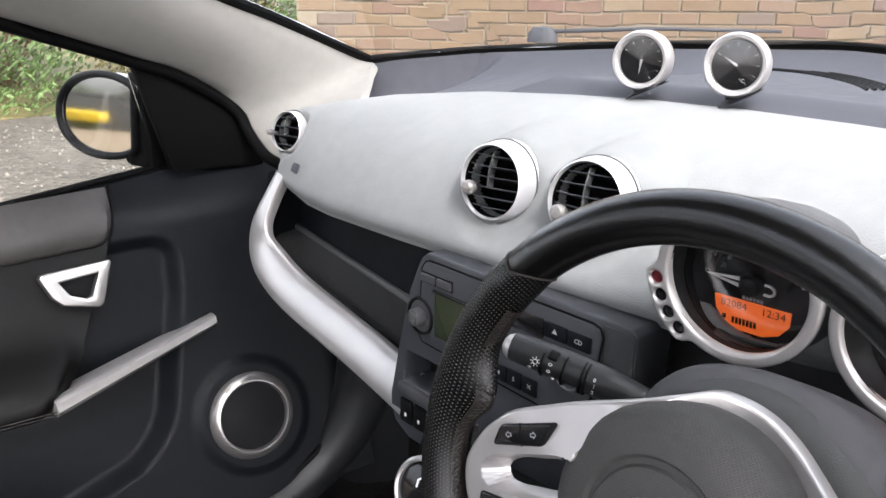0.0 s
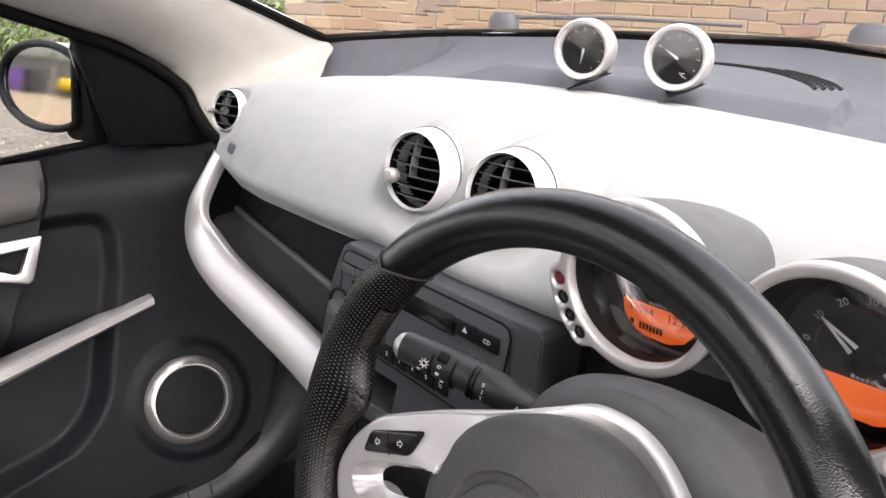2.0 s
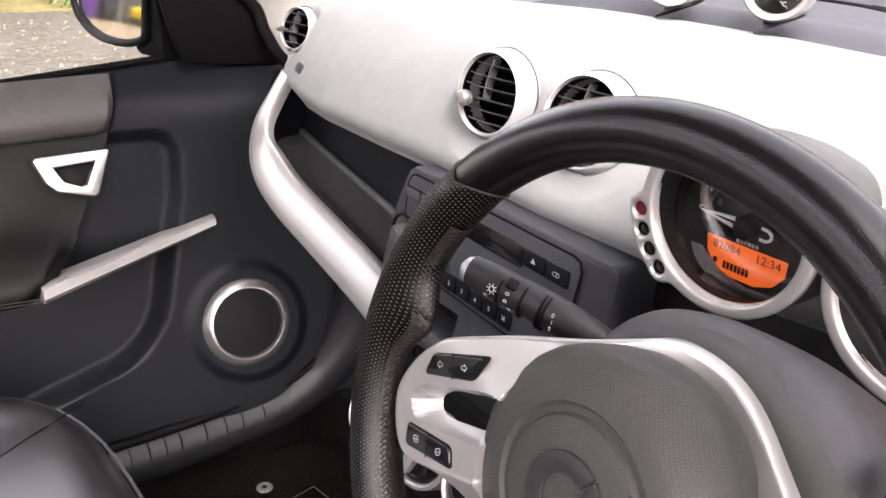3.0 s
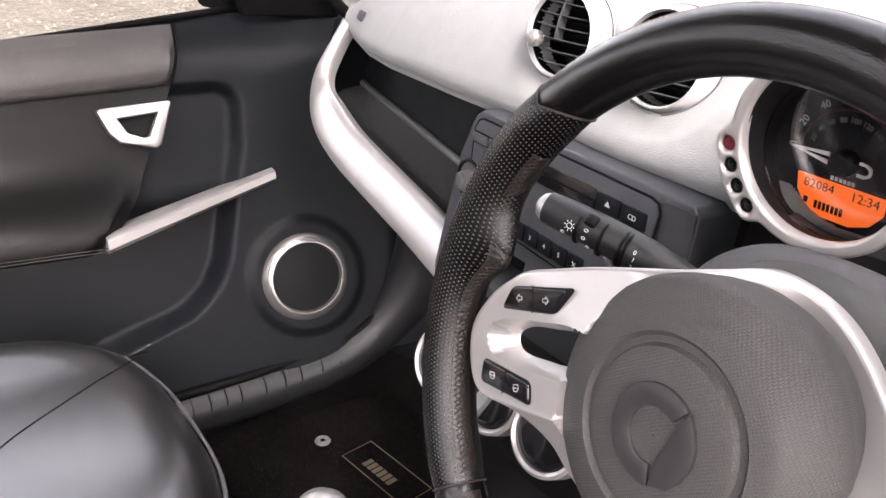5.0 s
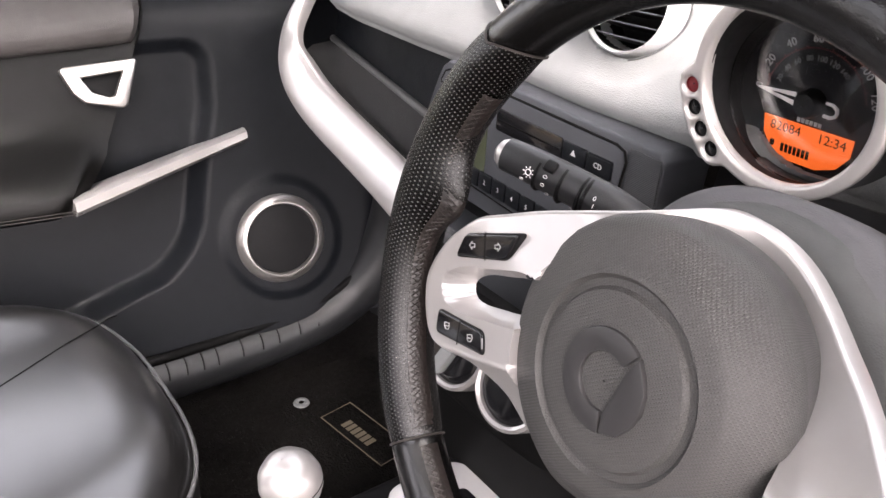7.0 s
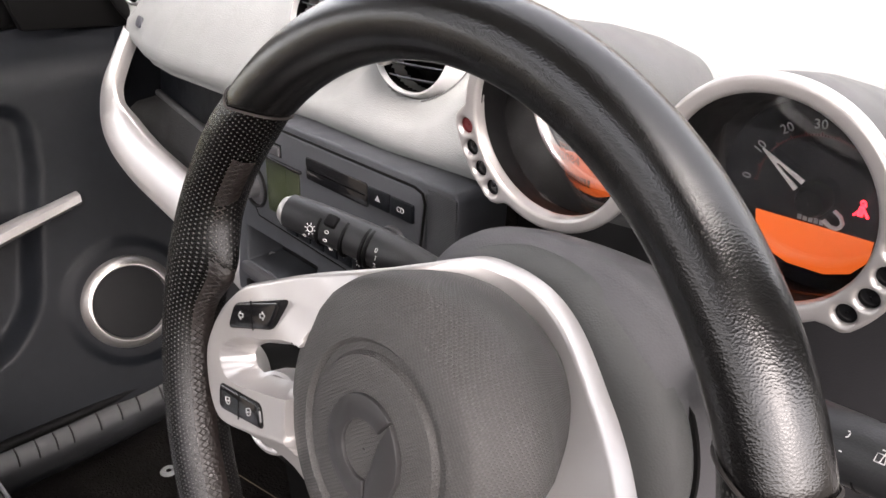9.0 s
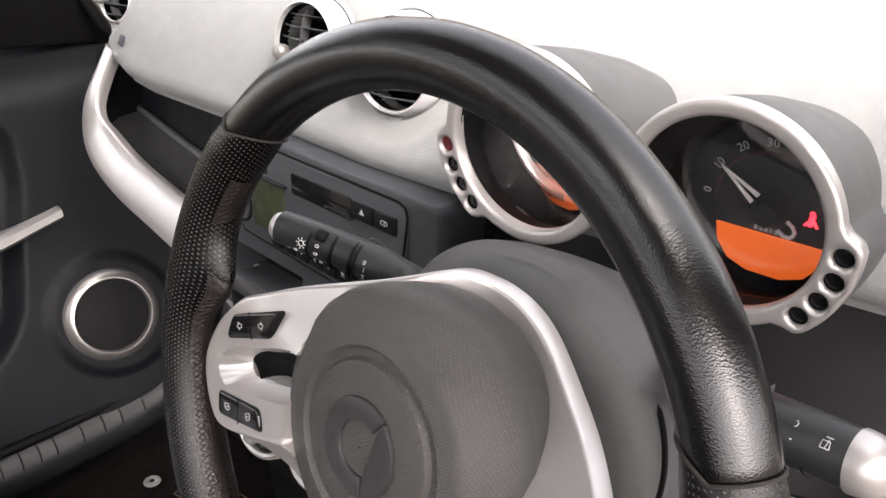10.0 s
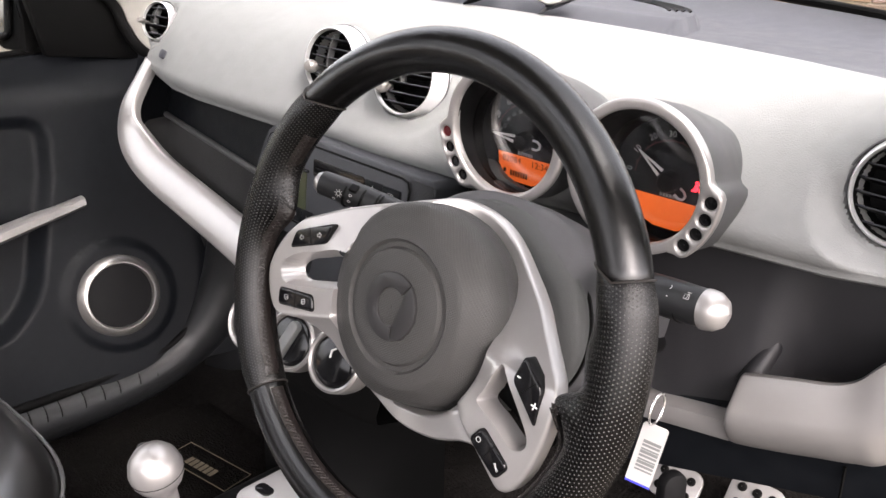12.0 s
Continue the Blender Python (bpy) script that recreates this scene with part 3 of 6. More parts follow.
loop = curve(FRAME, 420)
mid = Vector((0, -0.008, 0))
rows = []
for p in loop:
    d = Vector((p.x, p.y, 0)) - mid
    a = math.atan2(d.y, d.x)
    inner = mid + Vector(((0.061 if d.x > 0 else 0.0635) * math.cos(a), 0.076 * math.sin(a), 0))
    top = smooth(0, 42, math.degrees(a)) * smooth(128, 108, math.degrees(a))
    low = smooth(0.0, 0.03, d.x) * (1 - top)  # the lower right spoke comes out from under the cushion
    inner = inner.lerp(mid + d.normalized() * min(0.0725, d.length - 0.004), low)
    inner = inner.lerp(mid + d * min(1, 0.052 / d.length), top)
    sink = -0.042 + (p.z + 0.004 + 0.042) * top
    span = (Vector((p.x, p.y, 0)) - Vector((inner.x, inner.y, 0))).length
    ramp = max(0.05, min(1.0, 0.004 / max(span, 0.001)))
    row = []
    for j in range(41):
        f = j / 40
        q = inner.lerp(Vector((p.x, p.y, 0)), f)
        q.z = sink + (p.z - sink) * smooth(0, ramp, f) - 0.003 * (1 - f) * (1 - top) * smooth(-0.02, 0.03, p.x) * smooth(0, ramp, f)
        q.z -= low * 0.006 * smooth(0.34, 0.0, f)
        row.append(q)
    out = d.normalized()
    row += [row[-1] + out * 0.0012 + Vector((0, 0, -0.0006)), row[-1] + out * 0.0022 + Vector((0, 0, -0.0022)), row[-1] + out * 0.0022 + Vector((0, 0, -0.012))]
    rows.append(row)
bm = sheet(rows, close_u=True)
for side in (-1, 1):
    hole = curve(HOLES[side], 90)
    cut = [f for f in bm.faces if inside(f.calc_center_median(), hole)]
    bmesh.ops.delete(bm, geom=cut, context="FACES")
    edge = [e for e in bm.edges if e.is_boundary and (e.verts[0].co.xy.to_3d() - hole[0]).length < 0.07 and min((e.verts[0].co.xy - h.xy).length for h in hole) < 0.006]
    for v in {v for e in edge for v in e.verts}:
        near = min(hole, key=lambda h: (h.xy - v.co.xy).length)
        v.co.x, v.co.y = near.x, near.y
    centre = sum(hole, Vector()) / len(hole)
    for shrink, drop in (((0.02, 0.0006), (0.09, 0.0022), (0.14, 0.0048), (0.14, 0.0062)) if side < 0 else ((0.015, 0.0006), (0.02, 0.002), (0.03, 0.010), (0.0, 0.008))):
        r = bmesh.ops.extrude_edge_only(bm, edges=edge)
        edge = [g for g in r["geom"] if isinstance(g, bmesh.types.BMEdge)]
        for v in {v for e in edge for v in e.verts}:
            v.co.x += (centre.x - v.co.x) * shrink
            v.co.y += (centre.y - v.co.y) * shrink
            v.co.z -= drop
bmesh.ops.recalc_face_normals(bm, faces=bm.faces)
spokes = part("spoke_frame", bm, SILVER, wheel, "satin silver spoke frame", 50)
for side in (-1, 1):
    if side > 0:  # the other slot goes right through
        hole = curve(HOLES[side], 40)
        centre = sum(hole, Vector()) / len(hole)
        # An added near-black plate paints the dark hollow of this slot.
        part("slot_shade", prism([(centre.x + (h.x - centre.x) * 1.12, centre.y + (h.y - centre.y) * 1.12) for h in hole], -0.030, -0.026), RUBBER_AND_SHADE, spokes)
    for poly in BUTTONS[side]:
        cx, cy = sum(p[0] for p in poly) / 4, sum(p[1] for p in poly) / 4
        lie = Vector((poly[1][0] - poly[0][0] + poly[2][0] - poly[3][0], poly[1][1] - poly[0][1] + poly[2][1] - poly[3][1], 0)).normalized()
        poly = soft_corners(poly, 0.004)
        cross = Vector((-lie.y, lie.x, 0))
        part("button_well", prism([(cx + (x - cx) * 1.05, cy + (y - cy) * 1.08) for x, y in poly], -0.004, 0.0049, 0.0004), BLACK, spokes)
        part("button", prism(poly, 0.002, 0.0060, 0.0014, seg=3), GLOSS, spokes, "black rocker button")
        part("button_gap", tube([Vector((cx, cy, 0.0059)) - cross * 0.0075, Vector((cx, cy, 0.0059)) + cross * 0.0075], 0.0004, 6), RUBBER_AND_SHADE, spokes)
        for d in (-0.0105, 0.0105):
            c = Vector((cx, cy, 0.0062)) + lie * d
            if side > 0 and cy > -0.03:
                words("-" if d < 0 else "+", 0.010, Matrix.Translation(c) @ pose(0, -0.002, 0), WHITE, spokes)
                continue
            shape = [(-0.0026, 0.0012), (0.0002, 0.0012), (0.0002, 0.0026), (0.0028, 0.0), (0.0002, -0.0026), (0.0002, -0.0012), (-0.0026, -0.0012)]
            if side < 0 and cy < -0.03:
                shape = [(-0.0026, 0.0018), (0.0022, 0.0024), (0.0028, 0.0), (0.0012, -0.0024), (-0.0014, -0.0026), (-0.0030, -0.0004), (-0.0012, -0.0006), (0.0016, -0.0002), (-0.0024, 0.0002)]
            if side > 0:
                shape = ring_pts(0.0022, 12) if d < 0 else [(-0.003, 0.0022), (-0.0015, 0.003), (-0.0008, 0.0012), (0.0012, -0.0008), (0.003, -0.0015), (0.0022, -0.003)]
            turn, flip = (0.5, math.copysign(1, d)) if side < 0 else (0.0, 1)
            pts = [c + Vector((flip * x * math.cos(turn) - y * math.sin(turn), flip * x * math.sin(turn) + y * math.cos(turn), 0)) * 0.8 for x, y in shape]
            part("icon", tube(pts, 0.00026, 5, closed=True), GREYPRINT, spokes)

# the hub cushion: a ribbed cap with a raised ring, its flank spreading to the band
profile = [(0.0005, 0.0085), (0.02, 0.0083), (0.036, 0.0075), (0.0405, 0.0064), (0.0422, 0.0036), (0.0456, 0.0034), (0.0478, 0.0058), (0.055, 0.0040), (0.0585, 0.0030), (0.0603, 0.0024), (0.0620, 0.0016), (0.0660, 0.0002), (0.0700, -0.0018), (0.0726, -0.0042), (0.0742, -0.0085), (0.0748, -0.016), (0.0746, -0.029), (0.0728, -0.041), (0.0695, -0.051), (0.0645, -0.059), (0.055, -0.065), (0.042, -0.078)]
lens = [0.0]
for p, q in zip(profile, profile[1:]):
    lens.append(lens[-1] + math.hypot(q[0] - p[0], q[1] - p[1]))


def cushion_point(i, r, z):
    a = 2 * math.pi * i / 96
    low = smooth(-0.010, -0.040, z) * smooth(-0.066, -0.050, z)
    c, d = math.cos(a), math.sin(a)
    if z > -0.03:  # a chamfered shoulder towards the driver's door
        z -= smooth(-0.25, 0.4, c) * (0.003 if z < -0.02 else 0.012 * max(0, min(1, (r - 0.0590) / 0.0155)))
    return HUB @ Vector((r * c * (1 - (0.09 if c < 0 else 0.02) * low), r * d * (1 + (0.10 if d < 0 else 0.03) * low) - 0.002 * low, z))


hub = sheet([[cushion_point(i, r, z) for r, z in profile] for i in range(96)], close_u=True, uv=lambda i, j: (lens[j] * math.cos(2 * math.pi * i / 96) + 1, lens[j] * math.sin(2 * math.pi * i / 96) + 1))
bmesh.ops.recalc_face_normals(hub, faces=hub.faces)
cushion = part("hub_cushion", hub, PAD, wheel, "ribbed dark grey hub cushion", 30)
C_shape = ring_pts(0.0245, 30, a0=62, a1=292) + ring_pts(0.0135, 24, a0=62, a1=292)[::-1]
part("emblem", prism(C_shape, 0.005, 0.0102, 0.0009, m=HUB), EMBLEM, cushion, "grey round badge")
wedge = [(0.0125, 0.0215), (0.018, 0.016), (0.0225, 0.009), (0.0245, 0.0), (0.0225, -0.009), (0.018, -0.017), (0.0095, -0.0215), (0.0075, -0.0125), (0.0095, 0.011)]
part("emblem", prism(wedge, 0.005, 0.0108, 0.0009, m=HUB), EMBLEM, cushion)
part("hub_back", lathe([(0.045, -0.073), (0.070, -0.076), (0.082, -0.080), (0.091, -0.086), (0.0955, -0.094), (0.094, -0.103), (0.084, -0.112), (0.03, -0.118)], 96, m=pose(0, -0.006, 0), squash=0.84), BACKCOVER, wheel, "smooth dark grey back cover")
part("back_cover_gap", lathe([(0.0925, -0.0985), (0.0966, -0.0990), (0.0966, -0.1015), (0.0925, -0.1020)], 96, m=pose(0, -0.006, 0), squash=0.84), RUBBER_AND_SHADE, wheel)

# ---- steering column ----
column = thing("steering_column", pose(0.362, 0.1, 0.92), "dark grey plastic steering column cowl with two stalks", "steering column")
CH = column.matrix_world.inverted()
AX = Vector((0.0, 0.9739, -0.2231))
UPV = Vector((0, 0.2231, 0.9739))


def cowl(name, a0, a1, sections, mat, label=""):
    rows = []
    for d, w, h, lift in sections:
        o = Vector((0.362, -0.0108, 0.9274)) + AX * d
        row = []
        for i in range(41):
            a = radians(a0 + (a1 - a0) * i / 40)
            ca, sa = math.cos(a), math.sin(a)
            e = 0.76 if ca > 0 else 0.87
            w_side = w * (1.05 if ca > 0 else 0.97)
            row.append(CH @ (o + Vector((1, 0, 0)) * w_side * math.copysign(abs(ca) ** e, ca) + UPV * (h * math.copysign(abs(sa) ** e, sa) + lift)))
        rows.append(row)
    bm = sheet(rows)
    bmesh.ops.recalc_face_normals(bm, faces=bm.faces)
    return part(name, bm, mat, column, label)


cowl("upper_cowl", 6.5, 180, [(0.080, 0.060, 0.050, 0.0), (0.081, 0.072, 0.060, 0.0), (0.083, 0.078, 0.064, 0.0), (0.087, 0.083, 0.068, 0.0), (0.091, 0.085, 0.0705, 0.0), (0.096, 0.088, 0.0755, 0.0), (0.100, 0.090, 0.0790, 0.0), (0.106, 0.091, 0.0800, 0.0), (0.125, 0.0925, 0.077, 0.0), (0.15, 0.093, 0.071, 0.0), (0.18, 0.093, 0.060, 0.0), (0.22, 0.093, 0.045, 0.0)], COLUMN)
cowl("lower_cowl", -180, 6.3, [(0.080, 0.060, 0.046, -0.001), (0.081, 0.073, 0.058, -0.001), (0.084, 0.079, 0.066, -0.001), (0.10, 0.0885, 0.075, -0.001), (0.17, 0.092, 0.08, -0.001), (0.24, 0.092, 0.07, -0.001)], COLUMN)


def stalk(name, label, path, radii, tip_at, tip_r):
    d = (path[0] - path[-1]).normalized()
    s = thing(name, Matrix.Translation(path[-1]), label, "stalk")
    inv = s.matrix_world.inverted()
    bm = tube([inv @ p for p in spline(path, 24)], [along([(i / (len(radii) - 1), r) for i, r in enumerate(radii)], k / 23)[0] for k in range(24)], 28)
    part("stem", bm, STALKSKIN, s)
    m = inv @ frame_at(path[0], d)
    part("end_cap", lathe([(0.0005, tip_r * 0.75), (tip_r * 0.35, tip_r * 0.70), (tip_r * 0.72, tip_r * 0.48), (tip_r * 0.95, tip_r * 0.1), (tip_r, -tip_r * 0.3), (tip_r, -tip_at)], 32, m=m), SILVER, s, "silver end cap")
    return s, m


lights, m = stalk("light_stalk", "black plastic light stalk with a silver end", [Vector((0.180, 0.072, 0.953)), Vector((0.20, 0.079, 0.9495)), Vector((0.225, 0.088, 0.944)), Vector((0.25, 0.096, 0.938)), Vector((0.275, 0.104, 0.932)), Vector((0.30, 0.112, 0.926))],
                  [0.0108, 0.0116, 0.0120, 0.0126, 0.0100, 0.0075], 0.003, 0.0107)
for k, r in ((-0.027, 0.0122), (-0.044, 0.0127), (-0.058, 0.0131), (-0.061, 0.0131)):
    part("ring", lathe([(r - 0.002, k - 0.0012), (r, k - 0.0008), (r, k + 0.0008), (r - 0.002, k + 0.0012)], 36, m=m), BLACK, lights)
part("slider", box(-0.004, 0.004, -0.010, -0.002, 0.0098, 0.0145, 0.0015, m=m @ pose(0, 0, -0.040) @ pose(0, 0, 0, -90, 0, 0) @ pose(0, 0, 0, 0, 35, 0)), BLACK, lights)


def on_stem(z, angle, r, m):
    """A frame on the round of a stalk: z towards the viewer, x along the stalk."""
    return m @ pose(0, 0, z) @ Matrix.Rotation(radians(angle), 4, "Z") @ pose(r, 0, 0) @ Matrix(((0, 0, 1, 0), (0, 1, 0, 0), (-1, 0, 0, 0), (0, 0, 0, 1)))


def sun_icon(m, parent, size=0.0042):
    bm = tube([m @ Vector((size * 0.5 * math.cos(a), size * 0.5 * math.sin(a), 0)) for a in [2 * math.pi * k / 14 for k in range(14)]], 0.0003, 4, closed=True)
    for k in range(8):
        a = math.pi * k / 4
        tube([m @ Vector((size * 0.72 * math.cos(a), size * 0.72 * math.sin(a), 0)), m @ Vector((size * math.cos(a), size * math.sin(a), 0))], 0.0003, 4, bm)
    return part("icon", bm, WHITE, parent)


FACE = 9
sun_icon(on_stem(-0.0225, FACE, 0.0119, m), lights, 0.0038)
words("0", 0.0042, on_stem(-0.068, FACE + 22, 0.0121, m), WHITE, lights)
words("1", 0.0042, on_stem(-0.069, FACE, 0.0121, m), WHITE, lights)
words("2", 0.0042, on_stem(-0.069, FACE - 24, 0.0121, m), WHITE, lights)
for z, a in ((-0.034, FACE + 12), (-0.034, FACE - 14), (-0.038, FACE - 40), (-0.019, FACE - 30)):
    fm = on_stem(z, a, 0.0122, m)
    part("icon", tube([fm @ Vector((0.0013 * math.cos(b), 0.0009 * math.sin(b), 0)) for b in [2 * math.pi * k / 12 for k in range(12)]], 0.00025, 4, closed=True), WHITE, lights)
for sgn in (-1, 1):
    fm = on_stem(-0.092, FACE, 0.0102, m)
    part("icon", prism([(sgn * 0.0006, 0.0008), (sgn * 0.0025, 0.0008), (sgn * 0.0025, 0.002), (sgn * 0.0045, 0), (sgn * 0.0025, -0.002), (sgn * 0.0025, -0.0008), (sgn * 0.0006, -0.0008)], 0, 0.0002, m=fm), WHITE, lights)

wiper, m = stalk("wiper_stalk", "black plastic wiper stalk with a silver end", [Vector((0.547, 0.080, 0.959)), Vector((0.522, 0.082, 0.957)), Vector((0.496, 0.085, 0.954)), Vector((0.478, 0.088, 0.951)), Vector((0.464, 0.090, 0.949))],
                 [0.0126, 0.0134, 0.0138, 0.0128, 0.012], 0.006, 0.0136)
part("ring", lathe([(0.0115, -0.0228), (0.0139, -0.0224), (0.0139, -0.0216), (0.0115, -0.0212)], 36, m=m), BLACK, wiper)
fm = on_stem(-0.014, 140, 0.0139, m) @ pose(0, 0, 0, 0, 0, 180)
icon = bmesh.new()
fm = fm @ Matrix.Scale(0.62, 4)
for a, b in (((-0.003, -0.003), (0.003, -0.003)), ((0.003, -0.003), (0.0024, 0.002)), ((0.0024, 0.002), (-0.0024, 0.002)), ((-0.0024, 0.002), (-0.003, -0.003)), ((0, -0.003), (0.0015, 0.0035)), ((-0.001, 0.0045), (0.0035, 0.0045))):
    tube([fm @ Vector((*a, 0)), fm @ Vector((*b, 0))], 0.00025, 4, icon)
part("icon", icon, GREYPRINT, wiper)
words("0", 0.0042, on_stem(-0.027, 128, 0.0146, m) @ pose(0, 0, 0, 0, 0, 180), WHITE, wiper)
words("-", 0.0042, on_stem(-0.027, 152, 0.0146, m) @ pose(0, 0, 0, 0, 0, 180), WHITE, wiper)


# ---- the two round instruments ----
def instrument(place, side, first, shift, label):
    """side: -1 with its warning lamps on the left, 1 on the right."""
    m = frame_at(place, (0.0, -0.996, -0.08))
    g = thing("instrument", m, label, "instrument", "instruments behind the steering wheel")
    lamp_angles = [first + 12.8 * k for k in range(4)]
    middle = first + 19.2
    def reach(deg, scale=1.0):
        d = abs((deg - middle + 180) % 360 - 180)
        return (0.0625 + 0.0100 * (1 - smooth(24, 33, d))) * scale
    def rim_line(scale=1.0, n=96):
        pts = [(reach(360 * i / n) * scale * math.cos(radians(360 * i / n)), reach(360 * i / n) * scale * math.sin(radians(360 * i / n))) for i in range(n)]
        return [(-x if side > 0 else x, y) for x, y in pts]
    lamps = [(0.0637 * math.cos(radians(a)) * (-1 if side > 0 else 1), 0.0637 * math.sin(radians(a))) for a in lamp_angles]
    dx, dy = shift
    ring = prism(rim_line(), -0.010, 0.0, 0.0025, seg=3, holes=[ring_pts(0.0535, 64)] + [ring_pts(0.0052, 20, *c) for c in lamps])
    bezel = part("bezel", ring, SILVER, g, "satin silver bezel")
    for k, (x, y) in enumerate(lamps):
        part("warning_lamp", lathe([(0.0005, -0.004), (0.0046, -0.0042), (0.0051, -0.003), (0.0051, -0.009)], 20, m=pose(x, y, 0)), DULLRED if (k == 0 and side < 0) else GLOSS, bezel)
    throat = [[(r * math.cos(a) + dx * k, r * math.sin(a) + dy * k, z) for r, k, z in ((0.0539, 0, -0.004), (0.0532, 0.04, -0.006), (0.0526, 0.6, -0.03), (0.0520, 1, -0.049))] for a in [2 * math.pi * q / 64 for q in range(64)]]
    part("throat", sheet(throat, close_u=True), BLACK, g)
    part("dial", lathe([(0.0522, -0.049), (0.0005, -0.0492)], 64), GLOSS, g, "black dial face")
    back = [[(x * s, y * s + dy, z) for x, y in rim_line()] for s, dy, z in ((0.96, 0, -0.004), (0.975, 0, -0.010), (0.975, -0.004, -0.03), (0.955, -0.011, -0.06), (0.90, -0.022, -0.10), (0.82, -0.036, -0.14))]
    hb = sheet(back, close_v=True)
    bmesh.ops.recalc_face_normals(hb, faces=hb.faces)
    part("housing", hb, HOUSING, g, "grey plastic housing")
    # the lit display across the lower part of the dial
    disp = [(-0.031, -0.0155), (0.031, -0.0155), (0.0305, -0.027), (0.023, -0.0365), (0.010, -0.0415), (-0.010, -0.0415), (-0.022, -0.0370), (-0.0295, -0.027)]
    screen = part("display", prism(disp, -0.0490, -0.0478, 0.0003), ORANGE, g, "lit orange display")
    if side < 0:
        words("82084", 0.0088, pose(-0.0145, -0.0208, -0.0477), BLACK, screen, depth=0.0001)
        words("12:34", 0.0088, pose(0.0175, -0.0208, -0.0477), BLACK, screen, depth=0.0001)
        for k in range(7):
            part("fuel_bar", box(-0.0155 + 0.0030 * k, -0.0133 + 0.0030 * k, -0.0365, -0.031, -0.0477, -0.0475), BLACK, screen)
        part("fuel_icon", prism(rounded(0.0032, 0.0042, 0.0008), -0.0477, -0.0475, m=pose(-0.022, -0.0325, 0)), BLACK, screen)
    # brand line as plain bars
    for k in range(6):
        part("print_bar", box(-0.0085 + 0.0029 * k, -0.0063 + 0.0029 * k, -0.0146, -0.0118, -0.0490, -0.0487), GREYPRINT, g)
    scale = [(178, "0"), (151, "20"), (124, "40"), (97, "60"), (70, "80"), (43, "100"), (16, "120")] if side < 0 else [(177, "0"), (149.5, "10"), (122, "20"), (96, "30"), (69, "40"), (42, "50"), (15, "60")]
    for a, s in scale:
        words(s, 0.0072, pose(0.0385 * math.cos(radians(a)), 0.0385 * math.sin(radians(a)), -0.0487, 0, 0, a - 90), GREYPRINT, g, depth=0.0001)
    for k in range(60):
        a = radians(178 - 164 * k / 59)
        r1 = 0.0335 if k % 5 else 0.0345
        q = Vector((math.cos(a), math.sin(a), 0))
        part("tick", box(0.0325, r1, -0.0002, 0.0002, -0.0490, -0.0488, m=Matrix.Rotation(a, 4, "Z")), DIALRED, g)
    if side < 0:
        for a, s in ((160, "20"), (142, "40"), (125, "60"), (107, "80"), (90, "100"), (72, "120"), (54, "140")):
            words(s, 0.0048, pose(0.0268 * math.cos(radians(a)), 0.0268 * math.sin(radians(a)), -0.0487, 0, 0, a - 90), MIDGREY, g, depth=0.0001)
    aim = 177 if side < 0 else 145
    n = pose(0, 0, -0.045, 0, 0, aim)
    part("needle", prism([(0.0365, 0.0003), (0.0365, -0.0003), (0.010, -0.0042), (0.0098, -0.0014), (0.026, -0.0004), (0.026, 0.0004), (0.0098, 0.0014), (0.010, 0.0042)], 0, 0.0008, m=n), WHITE, g, "forked white pointer")
    part("counterweight", tube([n @ Vector((-0.0105, -0.0040, 0.0004)), n @ Vector((-0.0150, -0.0040, 0.0004)), n @ Vector((-0.0180, -0.0022, 0.0004)), n @ Vector((-0.0185, 0.0, 0.0004)), n @ Vector((-0.0180, 0.0022, 0.0004)), n @ Vector((-0.0150, 0.0040, 0.0004)), n @ Vector((-0.0105, 0.0040, 0.0004))], 0.0011, 8), WHITE, g)
    part("needle_cap", lathe([(0.0005, -0.038), (0.007, -0.0385), (0.0085, -0.041), (0.0088, -0.049)], 32), RUBBER_AND_SHADE, g)
    if side > 0:
        bm = lathe([(0.0005, -0.0484), (0.0016, -0.0486)], 14, m=pose(0.034 - 0.0115, 0.0035, 0))
        tube([(0.0225, 0.0015, -0.0485), (0.022, -0.0035, -0.0485)], 0.0014, 8, bm)
        tube([(0.0190, -0.0040, -0.0485), (0.0240, 0.0025, -0.0485)], 0.0007, 6, bm)
        tube([(0.0260, -0.0040, -0.0485), (0.0230, 0.0005, -0.0485)], 0.0007, 6, bm)
        part("belt_lamp", bm, REDLAMP, g, "lit red seat belt lamp")
    for o in g.children:  # the dial sits lower than its hooded mouth
        if o.name.split(".")[0] in ("dial", "display", "print_bar", "writing", "tick", "needle", "counterweight", "needle_cap", "belt_lamp"):
            o.location = (dx, dy, 0)
    glass = part("lens", lathe([(0.0005, -0.0320), (0.0523, -0.0320), (0.0523, -0.0328), (0.0005, -0.0328)], 48, m=pose(0.62 * dx, 0.62 * dy, 0)), LENS, g, "clear dial lens")
    glass.visible_shadow = False
    return g


instrument((0.3035, 0.163, 1.0120), -1, 189.5, (-0.0085, -0.0180), "round speedometer in a silver bezel with orange display")
instrument((0.4318, 0.1668, 1.0040), 1, 183.5, (0.0080, -0.0120), "round rev counter in a silver bezel with orange display")


